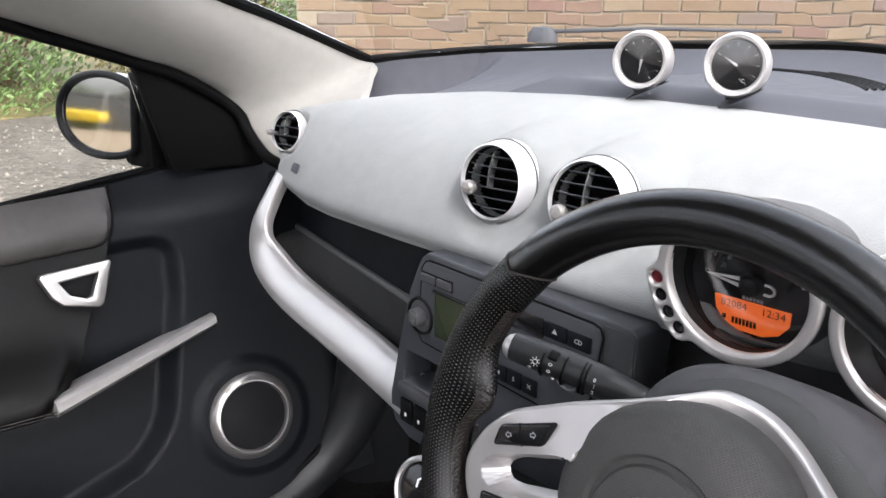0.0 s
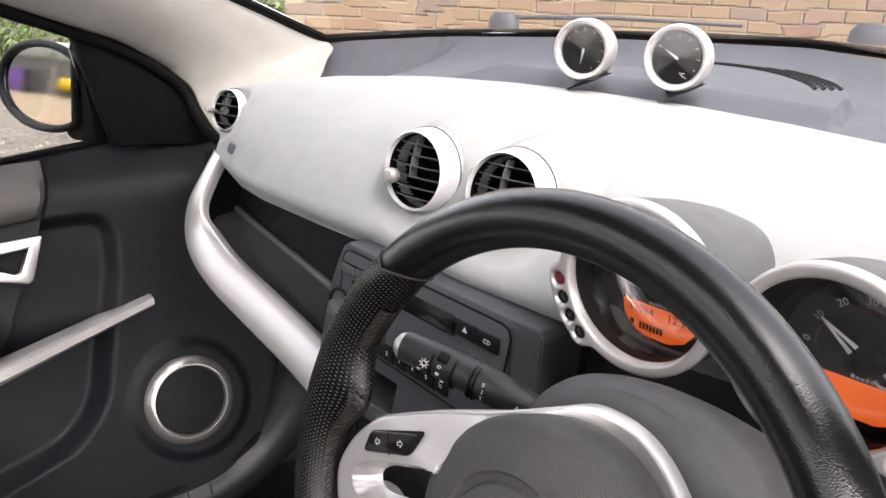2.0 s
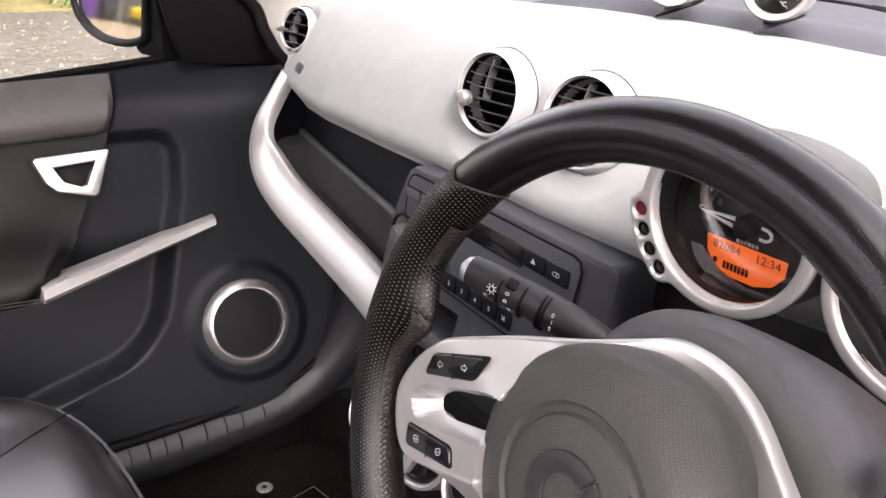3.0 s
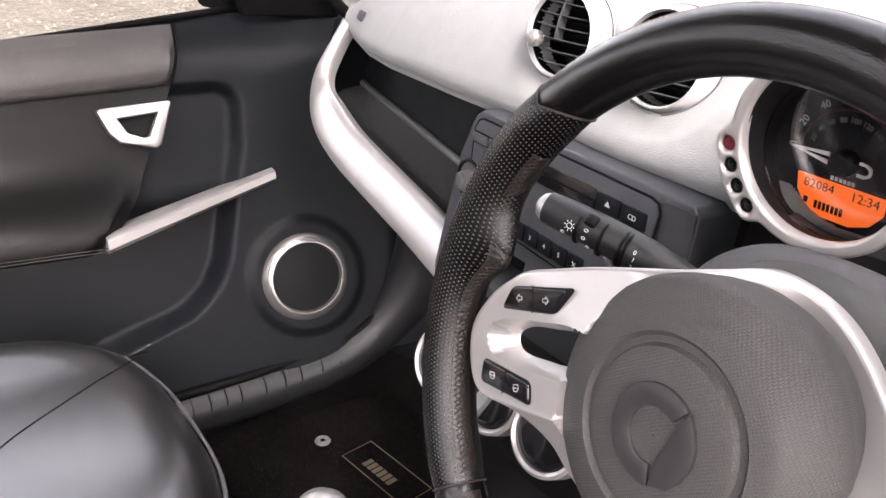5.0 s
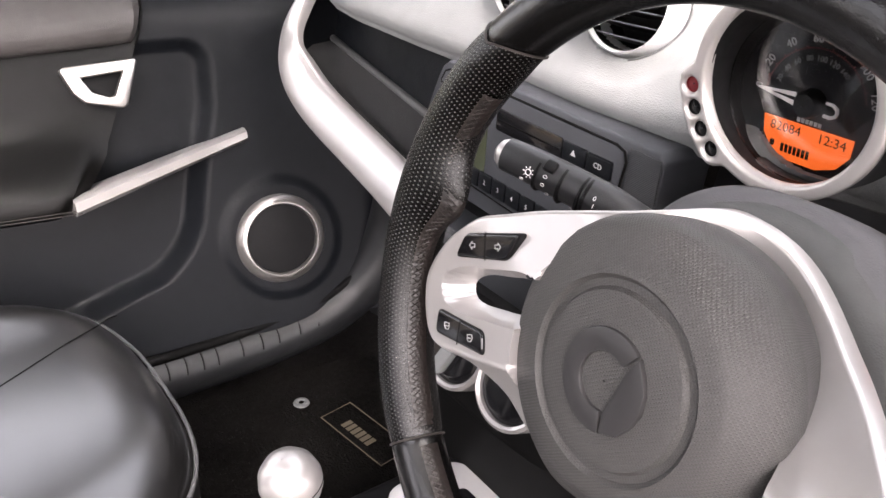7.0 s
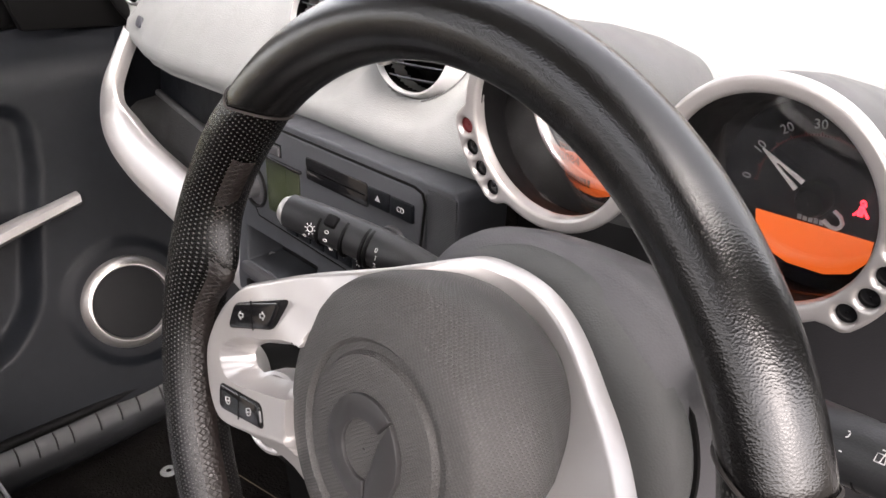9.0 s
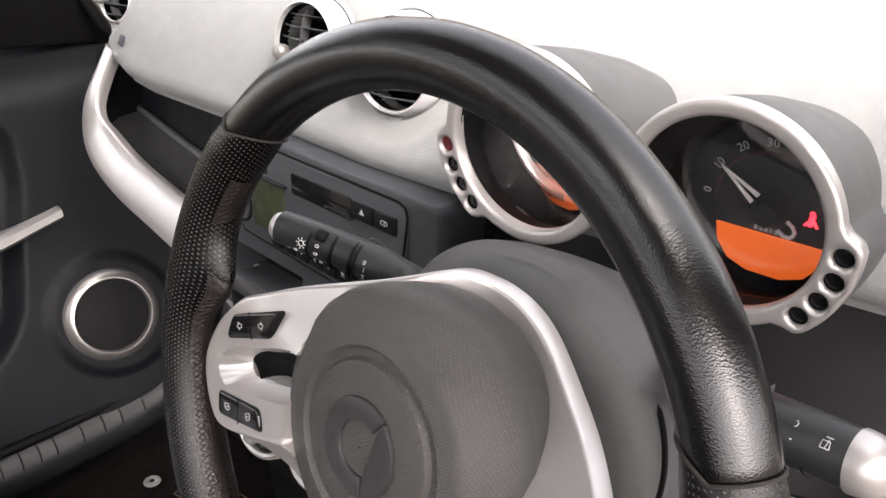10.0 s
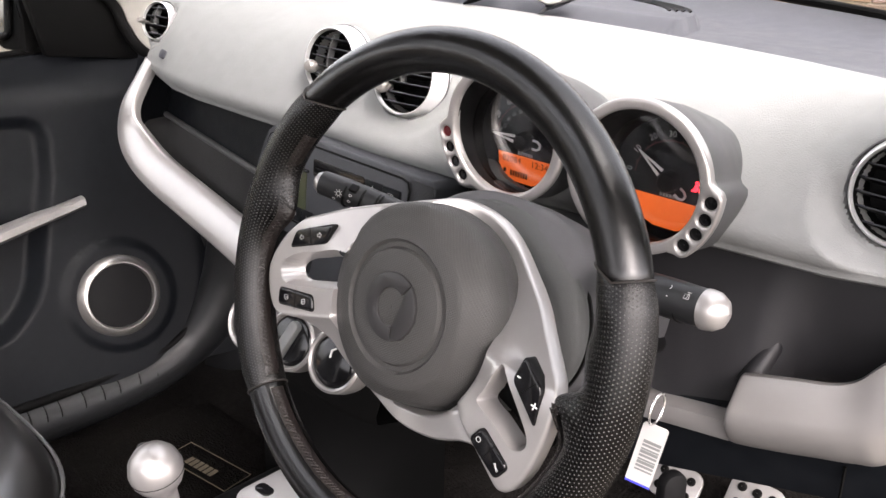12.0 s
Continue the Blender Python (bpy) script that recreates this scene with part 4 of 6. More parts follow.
# ---- the two small gauges on the dash top ----
def pod(place, normal, r, aim, label):
    m = frame_at(place, normal)
    g = thing("pod_gauge", m, label, "gauge", "pod gauges on the dash top")
    part("bezel", lathe([(r * 0.74, -0.006), (r * 0.78, 0.0), (r * 0.84, 0.0035), (r * 0.92, 0.0040), (r * 0.98, 0.001), (r, -0.005), (r * 0.99, -0.016), (r * 0.95, -0.024), (r * 0.80, -0.036), (r * 0.5, -0.044), (0.0005, -0.046)], 64), SILVER, g, "satin silver cup")
    part("dial", lathe([(r * 0.765, -0.004), (0.0005, -0.0045)], 48), BLACK, g)
    part("needle", prism([(0.016, 0.0), (0.0, 0.0014), (-0.002, 0.0), (0.0, -0.0014)], -0.004, -0.0032, m=Matrix.Rotation(radians(aim), 4, "Z")), GREYPRINT, g)
    for a in range(150, -61, -30):
        part("tick", box(0.0205, 0.0235, -0.0003, 0.0003, -0.0042, -0.0038, m=Matrix.Rotation(radians(a), 4, "Z")), GREYPRINT, g)
    if aim > 100:
        words("°C", 0.006, pose(0.007, -0.0165, -0.004), WHITE, g)
    lens = part("lens", lathe([(0.0005, 0.0012), (r * 0.77, 0.0), (r * 0.77, -0.0006), (0.0005, 0.0006)], 40), LENS, g)
    lens.visible_shadow = False
    foot = bmesh.new()
    low = Vector((0, 0, 1.095 - place[2]))
    base = m.inverted() @ (Vector(place) + low + Vector((0, 0.018, 0)))
    tube([(0, -r * 0.75, -0.018), base.lerp(Vector((0, -r * 0.75, -0.018)), 0.45), base], [0.012, 0.015, 0.027], 24, foot)
    part("foot", foot, CHARCOAL, g, "black rubber foot")
    return g


pod((0.010, 0.470, 1.1300), (0.239, -0.971, 0.02), 0.0341, -98, "small round dash-top gauge in a silver cup")
pod((0.121, 0.482, 1.1315), (0.257, -0.964, 0.05), 0.0347, 148, "small round dash-top temperature gauge in a silver cup")

# ---- shelf and silver bar below the skin, passenger side ----
BAR = spline([(-0.428, 0.262, 0.957), (-0.438, 0.248, 0.925), (-0.447, 0.234, 0.888), (-0.440, 0.228, 0.856), (-0.413, 0.226, 0.831), (-0.365, 0.228, 0.806), (-0.28, 0.228, 0.785), (-0.19, 0.224, 0.768), (-0.10, 0.215, 0.753)], 48)


def bar(path, half, label):
    rows = []
    for i, p in enumerate(path):
        d = (path[min(i + 1, len(path) - 1)] - path[max(i - 1, 0)]).normalized()
        n = Vector((0, -0.86, 0.50))
        side = d.cross(n).normalized()
        w = half(i / (len(path) - 1))
        prof = [(-1, 0.008), (-1.0, 0.001), (-0.97, -0.003), (-0.88, -0.0056), (-0.5, -0.0078), (0.0, -0.0086), (0.5, -0.0078), (0.88, -0.0056), (0.97, -0.003), (1.0, 0.001), (1, 0.008)]
        rows.append([p + side * w * a - n * b for a, b in prof])
    return fixed("bar", sheet(rows, close_v=True), SILVER, label=label)


bar(BAR, lambda t: 0.0125 + 0.0165 * smooth(0.05, 0.55, t), "satin silver bar along the passenger shelf")

rows = []
for i in range(31):
    t = i / 30
    x = -0.455 + 0.375 * t
    strip = Vector((x, 0.302 - 0.075 * t, 0.869 - 0.008 * t))
    bp = min(BAR[18:], key=lambda p: abs(p.x - x))
    rows.append([Vector((x, strip.y + 0.012, 0.965)), Vector((x, strip.y + 0.006, 0.91)), strip, strip + Vector((0, -0.004, -0.004)), Vector((x, bp.y + 0.04, bp.z + 0.008)), Vector((x, bp.y + 0.012, bp.z - 0.010)), Vector((x, bp.y + 0.06, bp.z - 0.024))])
bm = sheet([[r[0], r[1], r[2]] for r in rows])
fixed("shelf_back", bm, CHARCOAL)
fixed("shelf_floor", sheet([[r[3], r[4], r[5], r[6]] for r in rows]), material("shelf_mat", (0.009, 0.009, 0.0095), 0.8, 0, grain(500, 0.6, 0.001, 0.2, 8, 0.1)), label="black textured shelf floor")
fixed("shelf_edge", tube([r[2] + Vector((0, -0.003, -0.001)) for r in rows], 0.0046, 10), HOUSING)
bm = sheet([[(-0.445, 0.25, 0.96), (-0.462, 0.24, 0.89), (-0.45, 0.24, 0.84)], [(-0.44, 0.31, 0.965), (-0.456, 0.312, 0.875), (-0.45, 0.30, 0.80)]])
fixed("shelf_end", bm, CHARCOAL)

# ---- centre panel with the radio ----
PANEL = frame_at((0.05, 0.1925, 0.83), (-0.055, -0.998, 0.02))
centre = thing("radio_console", PANEL, "dark grey dashboard console with slots and switches", "console")
shape = [(-0.108, 0.112), (-0.118, 0.105), (-0.124, 0.095), (-0.140, 0.06), (-0.160, -0.015), (-0.174, -0.075), (-0.174, -0.095), (-0.165, -0.110), (-0.14, -0.122), (0.10, -0.122), (0.155, -0.10), (0.166, 0.105), (0.160, 0.112)]
part("surround", prism(shape, -0.05, 0.0, 0.004, seg=3, holes=[[(-0.145, -0.012), (-0.020, -0.012), (-0.03, -0.052), (-0.150, -0.052)]]), CONSOLE, centre)
part("side_grille", box(0.133, 0.164, -0.10, 0.107, -0.0005, 0.0012, 0.0004), material("ribbed_side", (0.02, 0.021, 0.023), 0.5, 0, ribs(240, "Y")), centre, "finely ribbed side strip")
part("pocket", box(-0.148, -0.02, -0.051, -0.013, -0.045, -0.040), BLACK, centre)
part("pocket_tray", box(-0.156, -0.02, -0.066, -0.053, -0.03, 0.006, 0.004), COLUMN, centre)
for k in range(5):
    sw = part("switch", box(-0.153 + 0.024 * k, -0.131 + 0.024 * k, -0.103, -0.073, -0.002, 0.003, 0.002), BLACK, centre)
    part("icon", box(-0.1435 + 0.024 * k, -0.1405 + 0.024 * k, -0.094, -0.0895, 0.0028, 0.0034), WHITE, sw)

radio = thing("car_radio", PANEL @ pose(0.0, 0.0, 0.002), "black car radio with round knob and small keys", "radio")
radio_face = [(-0.117, 0.030), (-0.113, 0.095), (-0.107, 0.1035), (-0.100, 0.106), (0.122, 0.106), (0.130, 0.1035), (0.133, 0.096), (0.124, 0.035), (0.118, 0.008), (0.11, 0.003), (-0.112, 0.010), (-0.118, 0.018)]
part("fascia", prism(radio_face, -0.03, 0.002, 0.0022, seg=3), CONSOLE, radio)
part("fascia_joint", tube([(x, y, 0.0008) for x, y in radio_face], 0.0012, 6, closed=True), RUBBER_AND_SHADE, radio)
part("knob", lathe([(0.0005, 0.014), (0.008, 0.0138), (0.0098, 0.012), (0.0105, 0.003), (0.0165, 0.0025), (0.0185, 0.001)], 40, m=pose(-0.118 + 0.004, 0.040, 0.0)), COLUMN, radio, "round volume knob")
part("knob_ring", lathe([(0.0180, 0.002), (0.0188, 0.0042), (0.0208, 0.0042), (0.0218, 0.001)], 40, m=pose(-0.114, 0.040, 0.0)), BLACK, radio)
part("knob_cap", lathe([(0.0005, 0.0152), (0.0062, 0.0148), (0.0068, 0.0135)], 32, m=pose(-0.114, 0.040, 0.0)), HOUSING, radio)
part("display", prism(rounded(0.056, 0.050, 0.003), 0.001, 0.0028, 0.0006, m=pose(-0.062, 0.049, 0)), SCREEN, radio, "unlit green display")
part("display_hood", box(-0.092, -0.03, 0.074, 0.077, 0.001, 0.005, 0.001), GLOSS, radio)
for k in range(2):
    part("key", box(-0.112 + 0.026 * k, -0.089 + 0.026 * k, 0.082, 0.091, 0.001, 0.0050, 0.0012), COLUMN, radio)
    part("key_gap", box(-0.113 + 0.026 * k, -0.088 + 0.026 * k, 0.0805, 0.0925, 0.001, 0.0026, 0.0004), RUBBER_AND_SHADE, radio)
part("disc_slot", prism(rounded(0.088, 0.020, 0.003), 0.0015, 0.0028, 0.0005, m=pose(0.022, 0.083, 0)), GLOSS, radio, "gloss black disc slot")
part("slot_gap", box(-0.018, 0.062, 0.082, 0.0835, 0.0026, 0.0031), RUBBER_AND_SHADE, radio)
for k, x in enumerate((0.081, 0.109)):
    key = part("key", box(x - 0.0135, x + 0.0135, 0.0775, 0.0925, 0.001, 0.0046, 0.0014), CHARCOAL, radio)
    if k:
        words("CD", 0.0062, pose(x, 0.085, 0.0048), GREYPRINT, key)
    else:
        part("icon", prism([(x - 0.003, 0.0838), (x + 0.003, 0.0838), (x, 0.0885)], 0.0046, 0.0049), GREYPRINT, key)
part("dial_ring", lathe([(0.013, 0.001), (0.0155, 0.004), (0.0175, 0.004), (0.0185, 0.001)], 40, m=pose(0.098, 0.05, 0)), COLUMN, radio)
for k in range(6):
    x = -0.050 + 0.0205 * k
    key = part("key", box(x - 0.0096, x + 0.0096, 0.0115, 0.0285, 0.001, 0.0042, 0.0013), CHARCOAL, radio)
    if k < 5:
        words(str(k + 1), 0.0062, pose(x, 0.020, 0.0044), GREYPRINT, key)
    else:
        part("icon", tube([(x - 0.002, 0.018, 0.0044), (x + 0.002, 0.0225, 0.0044), (x + 0.002, 0.018, 0.0044), (x - 0.002, 0.0225, 0.0044)], 0.0004, 4), GREYPRINT, key)

# ---- climate dials on the lower console ----
console = thing("console", pose(0.06, 0.1, 0.6), "black centre console below the radio", "console")
CON = console.matrix_world.inverted()
rows = []
for i in range(17):
    t = i / 16
    edge = 0.012 * (abs(2 * t - 1) ** 6)
    rows.append([CON @ Vector((0.032 + 0.216 * t, y + edge, z)) for y, z in ((0.2, 0.735), (0.16, 0.745), (0.115, 0.812), (0.105, 0.812), (0.075, 0.735), (0.078, 0.725), (0.16, 0.70), (0.2, 0.69))])
# Near-black in place of plastic paints shade over this housing and the front.
part("dial_housing", sheet(rows), RUBBER_AND_SHADE, console)
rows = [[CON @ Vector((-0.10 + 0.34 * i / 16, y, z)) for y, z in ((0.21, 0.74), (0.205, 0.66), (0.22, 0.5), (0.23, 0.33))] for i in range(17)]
part("front", sheet(rows), RUBBER_AND_SHADE, console)
for k, x in enumerate((0.075, 0.140, 0.205)):
    c = Vector((x, 0.072, 0.775 + 0.004 * k))
    fm = CON @ frame_at(c, (0.12, -0.92, 0.38))
    d = part("climate_dial", lathe([(0.0005, 0.004), (0.02, 0.0035), (0.0245, 0.002), (0.026, 0.0)], 48, m=fm), GLOSS, console, "black climate dial in a silver ring")
    part("ring", lathe([(0.0255, -0.002), (0.0262, 0.0035), (0.0285, 0.005), (0.031, 0.003), (0.032, -0.012), (0.03, -0.03)], 56, m=fm), SILVER, d, "silver ring")
    if k == 1:
        part("grip", prism(rounded(0.012, 0.044, 0.005), 0.003, 0.013, 0.003, m=fm @ Matrix.Rotation(radians(-20), 4, "Z")), MIDGREY, d)
    else:
        part("icon", tube([fm @ Vector((-0.004, 0.002, 0.0045)), fm @ Vector((-0.004, 0.009, 0.0045)), fm @ Vector((0.0, 0.012, 0.0045))], 0.0011, 6), WHITE, d)

# ---- driver's side below the skin: knee panel, recess and silver bar ----
rows = []
for i in range(33):
    x = 0.21 + 0.55 * i / 32
    rows.append([Vector((x, 0.27, 0.955)), Vector((x, 0.262, 0.93)), Vector((x, 0.25 + 0.03 * smooth(0.53, 0.56, x), 0.87)), Vector((x, 0.235 + 0.045 * smooth(0.53, 0.56, x), 0.80 + 0.05 * smooth(0.53, 0.58, x)))])
fixed("knee_panel", sheet(rows), KNEESKIN)
fixed("knee_panel_rib", tube([(0.536, 0.270, 0.885), (0.536, 0.262, 0.868), (0.528, 0.242, 0.835)], [0.003, 0.008, 0.010], 16), KNEESKIN)
small = spline([(0.40, 0.228, 0.772), (0.46, 0.226, 0.786), (0.53, 0.224, 0.799)], 16)
rows = [[p + Vector((0, 0.03, 0.014)), p + Vector((0, 0.004, 0.014)), p + Vector((0, -0.004, 0.009)), p + Vector((0, -0.006, 0.0)), p + Vector((0, -0.002, -0.009)), p + Vector((0, 0.03, -0.014))] for p in small]
fixed("bar", sheet(rows), SILVER, label="satin silver bar below the column")
upper = spline([(0.5285, 0.222, 0.853), (0.534, 0.220, 0.857), (0.566, 0.219, 0.867), (0.596, 0.218, 0.876), (0.612, 0.218, 0.886), (0.626, 0.219, 0.906), (0.66, 0.222, 0.95), (0.70, 0.23, 0.99)], 42)
lower = spline([(0.5275, 0.222, 0.797), (0.534, 0.221, 0.791), (0.568, 0.220, 0.800), (0.600, 0.220, 0.810), (0.625, 0.220, 0.818), (0.648, 0.220, 0.830), (0.69, 0.224, 0.88), (0.74, 0.23, 0.94)], 42)
rows = []
for a, b in zip(upper, lower):
    n = Vector((0, -1, 0))
    rows.append([a + Vector((0, 0.05, -0.03)), a + Vector((0, 0.004, -0.001)), a.lerp(b, 0.02) + n * 0.002, a.lerp(b, 0.08) + n * 0.005, a.lerp(b, 0.45) + n * 0.016, a.lerp(b, 0.58) + n * 0.0175, a.lerp(b, 0.72) + n * 0.0155, a.lerp(b, 0.90) + n * 0.007, b, b + Vector((0, 0.03, -0.01))])
bm = sheet(rows)
bmesh.ops.recalc_face_normals(bm, faces=bm.faces)
fixed("bar", bm, SILVER, label="wide satin silver bar on the driver's side")
rows = []
for i in range(25):
    x = 0.36 + 0.40 * i / 24
    z = 0.758 + 0.30 * max(0, x - 0.42)
    rows.append([Vector((x, 0.236, z + 0.03)), Vector((x, 0.232, z)), Vector((x, 0.245, z - 0.05)), Vector((x, 0.30, z - 0.075)), Vector((x, 0.5, z - 0.08))])
fixed("under_panel", sheet(rows), CHARCOAL)
fixed("under_panel_joint", tube([(0.618, 0.234, 0.805), (0.620, 0.235, 0.775), (0.622, 0.25, 0.755)], 0.0014, 6), RUBBER_AND_SHADE)

# ---- passenger door ----
def door_x(y, z):
    return -0.534 + 0.15 * (min(y, 0.45) - 0.245) - 0.29 * (z - 0.542)


def belt(y):
    return 0.9085 + 0.095 * y


POCKET = [(0.44, -0.06), (0.505, 0.112), (0.58, 0.135), (0.65, 0.155), (0.75, 0.184), (0.83, 0.193)]


def relief(y, z):
    right = along(POCKET, z)[0]
    floor_z = 0.466 + 0.29 * (y + 0.035)
    r = 0.045 if z > 0.66 else 0.075
    side, over = max(0.0, r - (right - y)), max(0.0, r - (0.846 - z), r - (z - floor_z))
    m = smooth(0.0, 0.026, r - math.hypot(side, over))
    speaker = math.hypot(y - 0.245, z - 0.542)
    swell = 0.006 * (1 - smooth(0.08, 0.10, speaker))
    lip = 0.046 * smooth(0.838, 0.940, z) ** 2
    return -(0.020 + 0.012 * smooth(0.70, 0.64, z)) * m + swell - lip


door = thing("door_1", pose(-0.6, 0.0, 0.6), "dark slate car door trim with silver handle and pull", "car door", kind="structure")
DH = door.matrix_world.inverted()


def on_door(y, z, off=0.0):
    return Vector((door_x(y, z) + off, y, z))


def door_part(name, bm, mat, parent=None, label="", sharp=40):
    bm.transform(DH)
    return part(name, bm, mat, parent or door, label, sharp)


rows = []
for i in range(241):
    y = -0.62 + 1.06 * i / 240
    top = belt(y)
    rows.append([on_door(y, 0.40 + (top - 0.40) * j / 200, relief(y, 0.40 + (top - 0.40) * j / 200)) for j in range(201)] + [Vector((-0.72, y, top + 0.004)), Vector((-0.76, y, top - 0.02)), Vector((-0.76, y, 0.40))])
door_part("trim_panel", sheet(rows), CHARCOAL, label="dark slate grained plastic panel")

PADEND = [(0.62, -0.050), (0.665, -0.022), (0.705, 0.014), (0.76, 0.046), (0.845, 0.089), (0.86, 0.097), (0.885, 0.104), (0.93, 0.106)]
rows = []
for i in range(61):
    t = i / 60
    row = []
    for z, off in ((0.836, -0.004), (0.842, 0.012), (0.850, 0.021), (0.865, 0.027), (0.88, 0.026), (0.895, 0.020), (0.908, 0.010), (0.918, -0.002)):
        end = along(PADEND, z)[0] - 0.004
        y = -0.62 + (end + 0.62) * t
        e = smooth(1.0, 0.985, t)
        row.append(on_door(y, z + 0.055 * y, off * (0.35 + 0.65 * e)))
    rows.append(row)
door_part("upper_pad", sheet(rows), material("brown_grey_pad", (0.035, 0.032, 0.031), 0.5, 0, grain(700, 0.35, 0.0006, 0.15, 6, 0.06, True)), label="soft brown-grey padded top")
rows = []
for i in range(61):
    t = i / 60
    row = []
    for z, off in ((0.846, 0.0), (0.835, 0.003), (0.80, 0.004), (0.76, 0.004), (0.735, 0.010), (0.718, 0.024), (0.705, 0.043), (0.69, 0.058), (0.675, 0.067), (0.66, 0.069), (0.648, 0.064), (0.638, 0.050), (0.630, 0.025), (0.626, -0.02)):
        end = along(PADEND, z)[0]
        y = -0.62 + (end + 0.62) * t
        e = smooth(1.0, 0.94, t) if z < 0.735 else 1
        row.append(on_door(y, z, off * (0.55 + 0.45 * e)))
    rows.append(row)
door_part("armrest", sheet(rows), DOORSKIN, label="black leather door insert and armrest")
for dz in (0.0, 0.004):
    door_part("stitching", tube([on_door(-0.62 + 0.58 * i / 60, 0.648 + dz, 0.0665) for i in range(61)], 0.0008, 5), STITCH)
door_part("pad_joint", tube([on_door(along(PADEND, z)[0], z, 0.001 - 0.02 * (z < 0.84)) for z in [0.70 + 0.225 * i / 24 for i in range(25)]], 0.0018, 6), RUBBER_AND_SHADE)
# the release handle: a rounded three-sided silver loop
HANDLE = frame_at((-0.612, 0.028, 0.798), (0.92, -0.08, 0.30), (0, 0, 1))
outer = [(-0.053, 0.022), (-0.049, 0.027), (0.044, 0.031), (0.048, 0.028), (0.026, -0.030), (0.019, -0.034), (-0.028, -0.022), (-0.041, -0.008)]
inner = [(-0.028, 0.011), (0.027, 0.015), (0.012, -0.016), (0.004, -0.018), (-0.017, -0.009)]
door_part("release_handle", prism(outer, -0.010, 0.011, 0.0075, seg=4, holes=[inner], m=HANDLE), DOORSILVER, label="three-sided satin silver handle")
door_part("handle_cup", prism([(x * 0.98, y * 0.98) for x, y in outer], -0.02, -0.006, 0.002, m=HANDLE), BLACK)
# the pull: a square silver bar that stands off further towards the armrest
rows = []
for i in range(21):
    t = i / 20
    y = 0.214 - 0.262 * t
    z = 0.7045 - 0.050 * t
    off = 0.014 + 0.056 * t
    o = on_door(y, z, off)
    h = 0.0100 + 0.0024 * t
    rows.append([o + Vector((-0.045 - 0.02 * t, 0, -h * 0.2)), o + Vector((-0.017, 0, h * 0.85)), o + Vector((-0.008, 0, h)), o + Vector((0.0, 0, h * 0.75)), o + Vector((0.003, 0, -h * 0.2)), o + Vector((-0.004, 0, -h * 0.9)), o + Vector((-0.012, 0, -h)), o + Vector((-0.03 - 0.02 * t, 0, -h))])
bm = sheet(rows, close_v=True)
for r in (rows[0], rows[-1]):
    bm.faces.new([bm.verts.new(p) for p in r])
bmesh.ops.remove_doubles(bm, verts=bm.verts, dist=1e-5)
bmesh.ops.recalc_face_normals(bm, faces=bm.faces)
door_part("pull", bm, SILVER, label="satin silver pull bar")
SPK = frame_at((-0.5286, 0.241, 0.5435), (0.95, -0.143, 0.277))
speaker = door_part("speaker", lathe([(0.0545, -0.003), (0.0550, 0.007), (0.0558, 0.0108), (0.0572, 0.0122), (0.0592, 0.0120), (0.0625, 0.0102), (0.0665, 0.0068), (0.0700, 0.0022), (0.0716, -0.002), (0.0722, -0.009)], 72, m=SPK), DOORSILVER, label="round speaker in a satin silver ring")
part("speaker_cloth", lathe([(0.0585, 0.001), (0.045, 0.003), (0.0005, 0.004)], 48, m=DH @ SPK), BLACK, speaker)
door_part("window_seal", tube([(-0.705, y, belt(y) + 0.006) for y in [-0.62 + 0.88 * i / 40 for i in range(41)]], 0.0055, 8), RUBBER_AND_SHADE)
tri = [(0.160, 1.112), (0.212, 0.930), (0.30, 0.925), (0.375, 0.918), (0.362, 0.97), (0.335, 1.022), (0.29, 1.057), (0.235, 1.085)]
bm = prism(tri, -0.01, 0.01, 0.004, m=Matrix(((0, 0, 1, -0.672), (1, 0, 0, 0), (0, 1, 0, 0), (0, 0, 0, 1))))
door_part("mirror_triangle", bm, RUBBER_AND_SHADE, label="black mirror corner panel")
win = solid([[(-0.712, -0.9, 0.82), (-0.712, 0.21, 0.925)], [(-0.665, -0.9, 1.40), (-0.69, 0.16, 1.115)]], (-0.004, 0, 0))
pane = door_part("pane", win, GLASS, label="clear side window glass")
pane.visible_shadow = False

# ---- the outside mirror ----
MM = frame_at((-0.800, 0.165, 1.008), (0.30, -0.950, 0.105))
mirror = thing("wing_mirror", MM, "oval wing mirror in a silver and black shell", "wing mirror")
edge = []
for i in range(48):
    a = 2 * math.pi * i / 48
    x = 0.110 * math.copysign(abs(math.cos(a)) ** 0.92, math.cos(a))
    y = (0.070 if math.sin(a) > 0 else 0.066) * math.copysign(abs(math.sin(a)) ** 0.95, math.sin(a))
    if x > 0:
        x = min(x, 0.076)
    edge.append((x, y))
rows = [[(x * s, y * s, z) for x, y in edge] for s, z in ((0.90, -0.001), (0.95, 0.004), (1.0, 0.002), (1.02, -0.01), (1.0, -0.03), (0.85, -0.06), (0.5, -0.08), (0.1, -0.085))]
bm = sheet(rows, close_v=True)
bmesh.ops.recalc_face_normals(bm, faces=bm.faces)
part("shell", bm, SILVER, mirror, "silver painted shell")
part("rim", tube([(x * 0.965, y * 0.965, 0.0025) for x, y in edge], 0.0062, 10, closed=True), BLACK, mirror, "black rim")
part("glass", prism([(x * 0.92, y * 0.92) for x, y in edge], -0.003, 0.0), MIRROR, mirror, "mirror glass", 20)
part("arm", tube([(0.04, -0.055, -0.025), (0.075, -0.058, -0.03), (0.10, -0.055, -0.035)], [0.022, 0.020, 0.020], 16), BLACK, mirror)
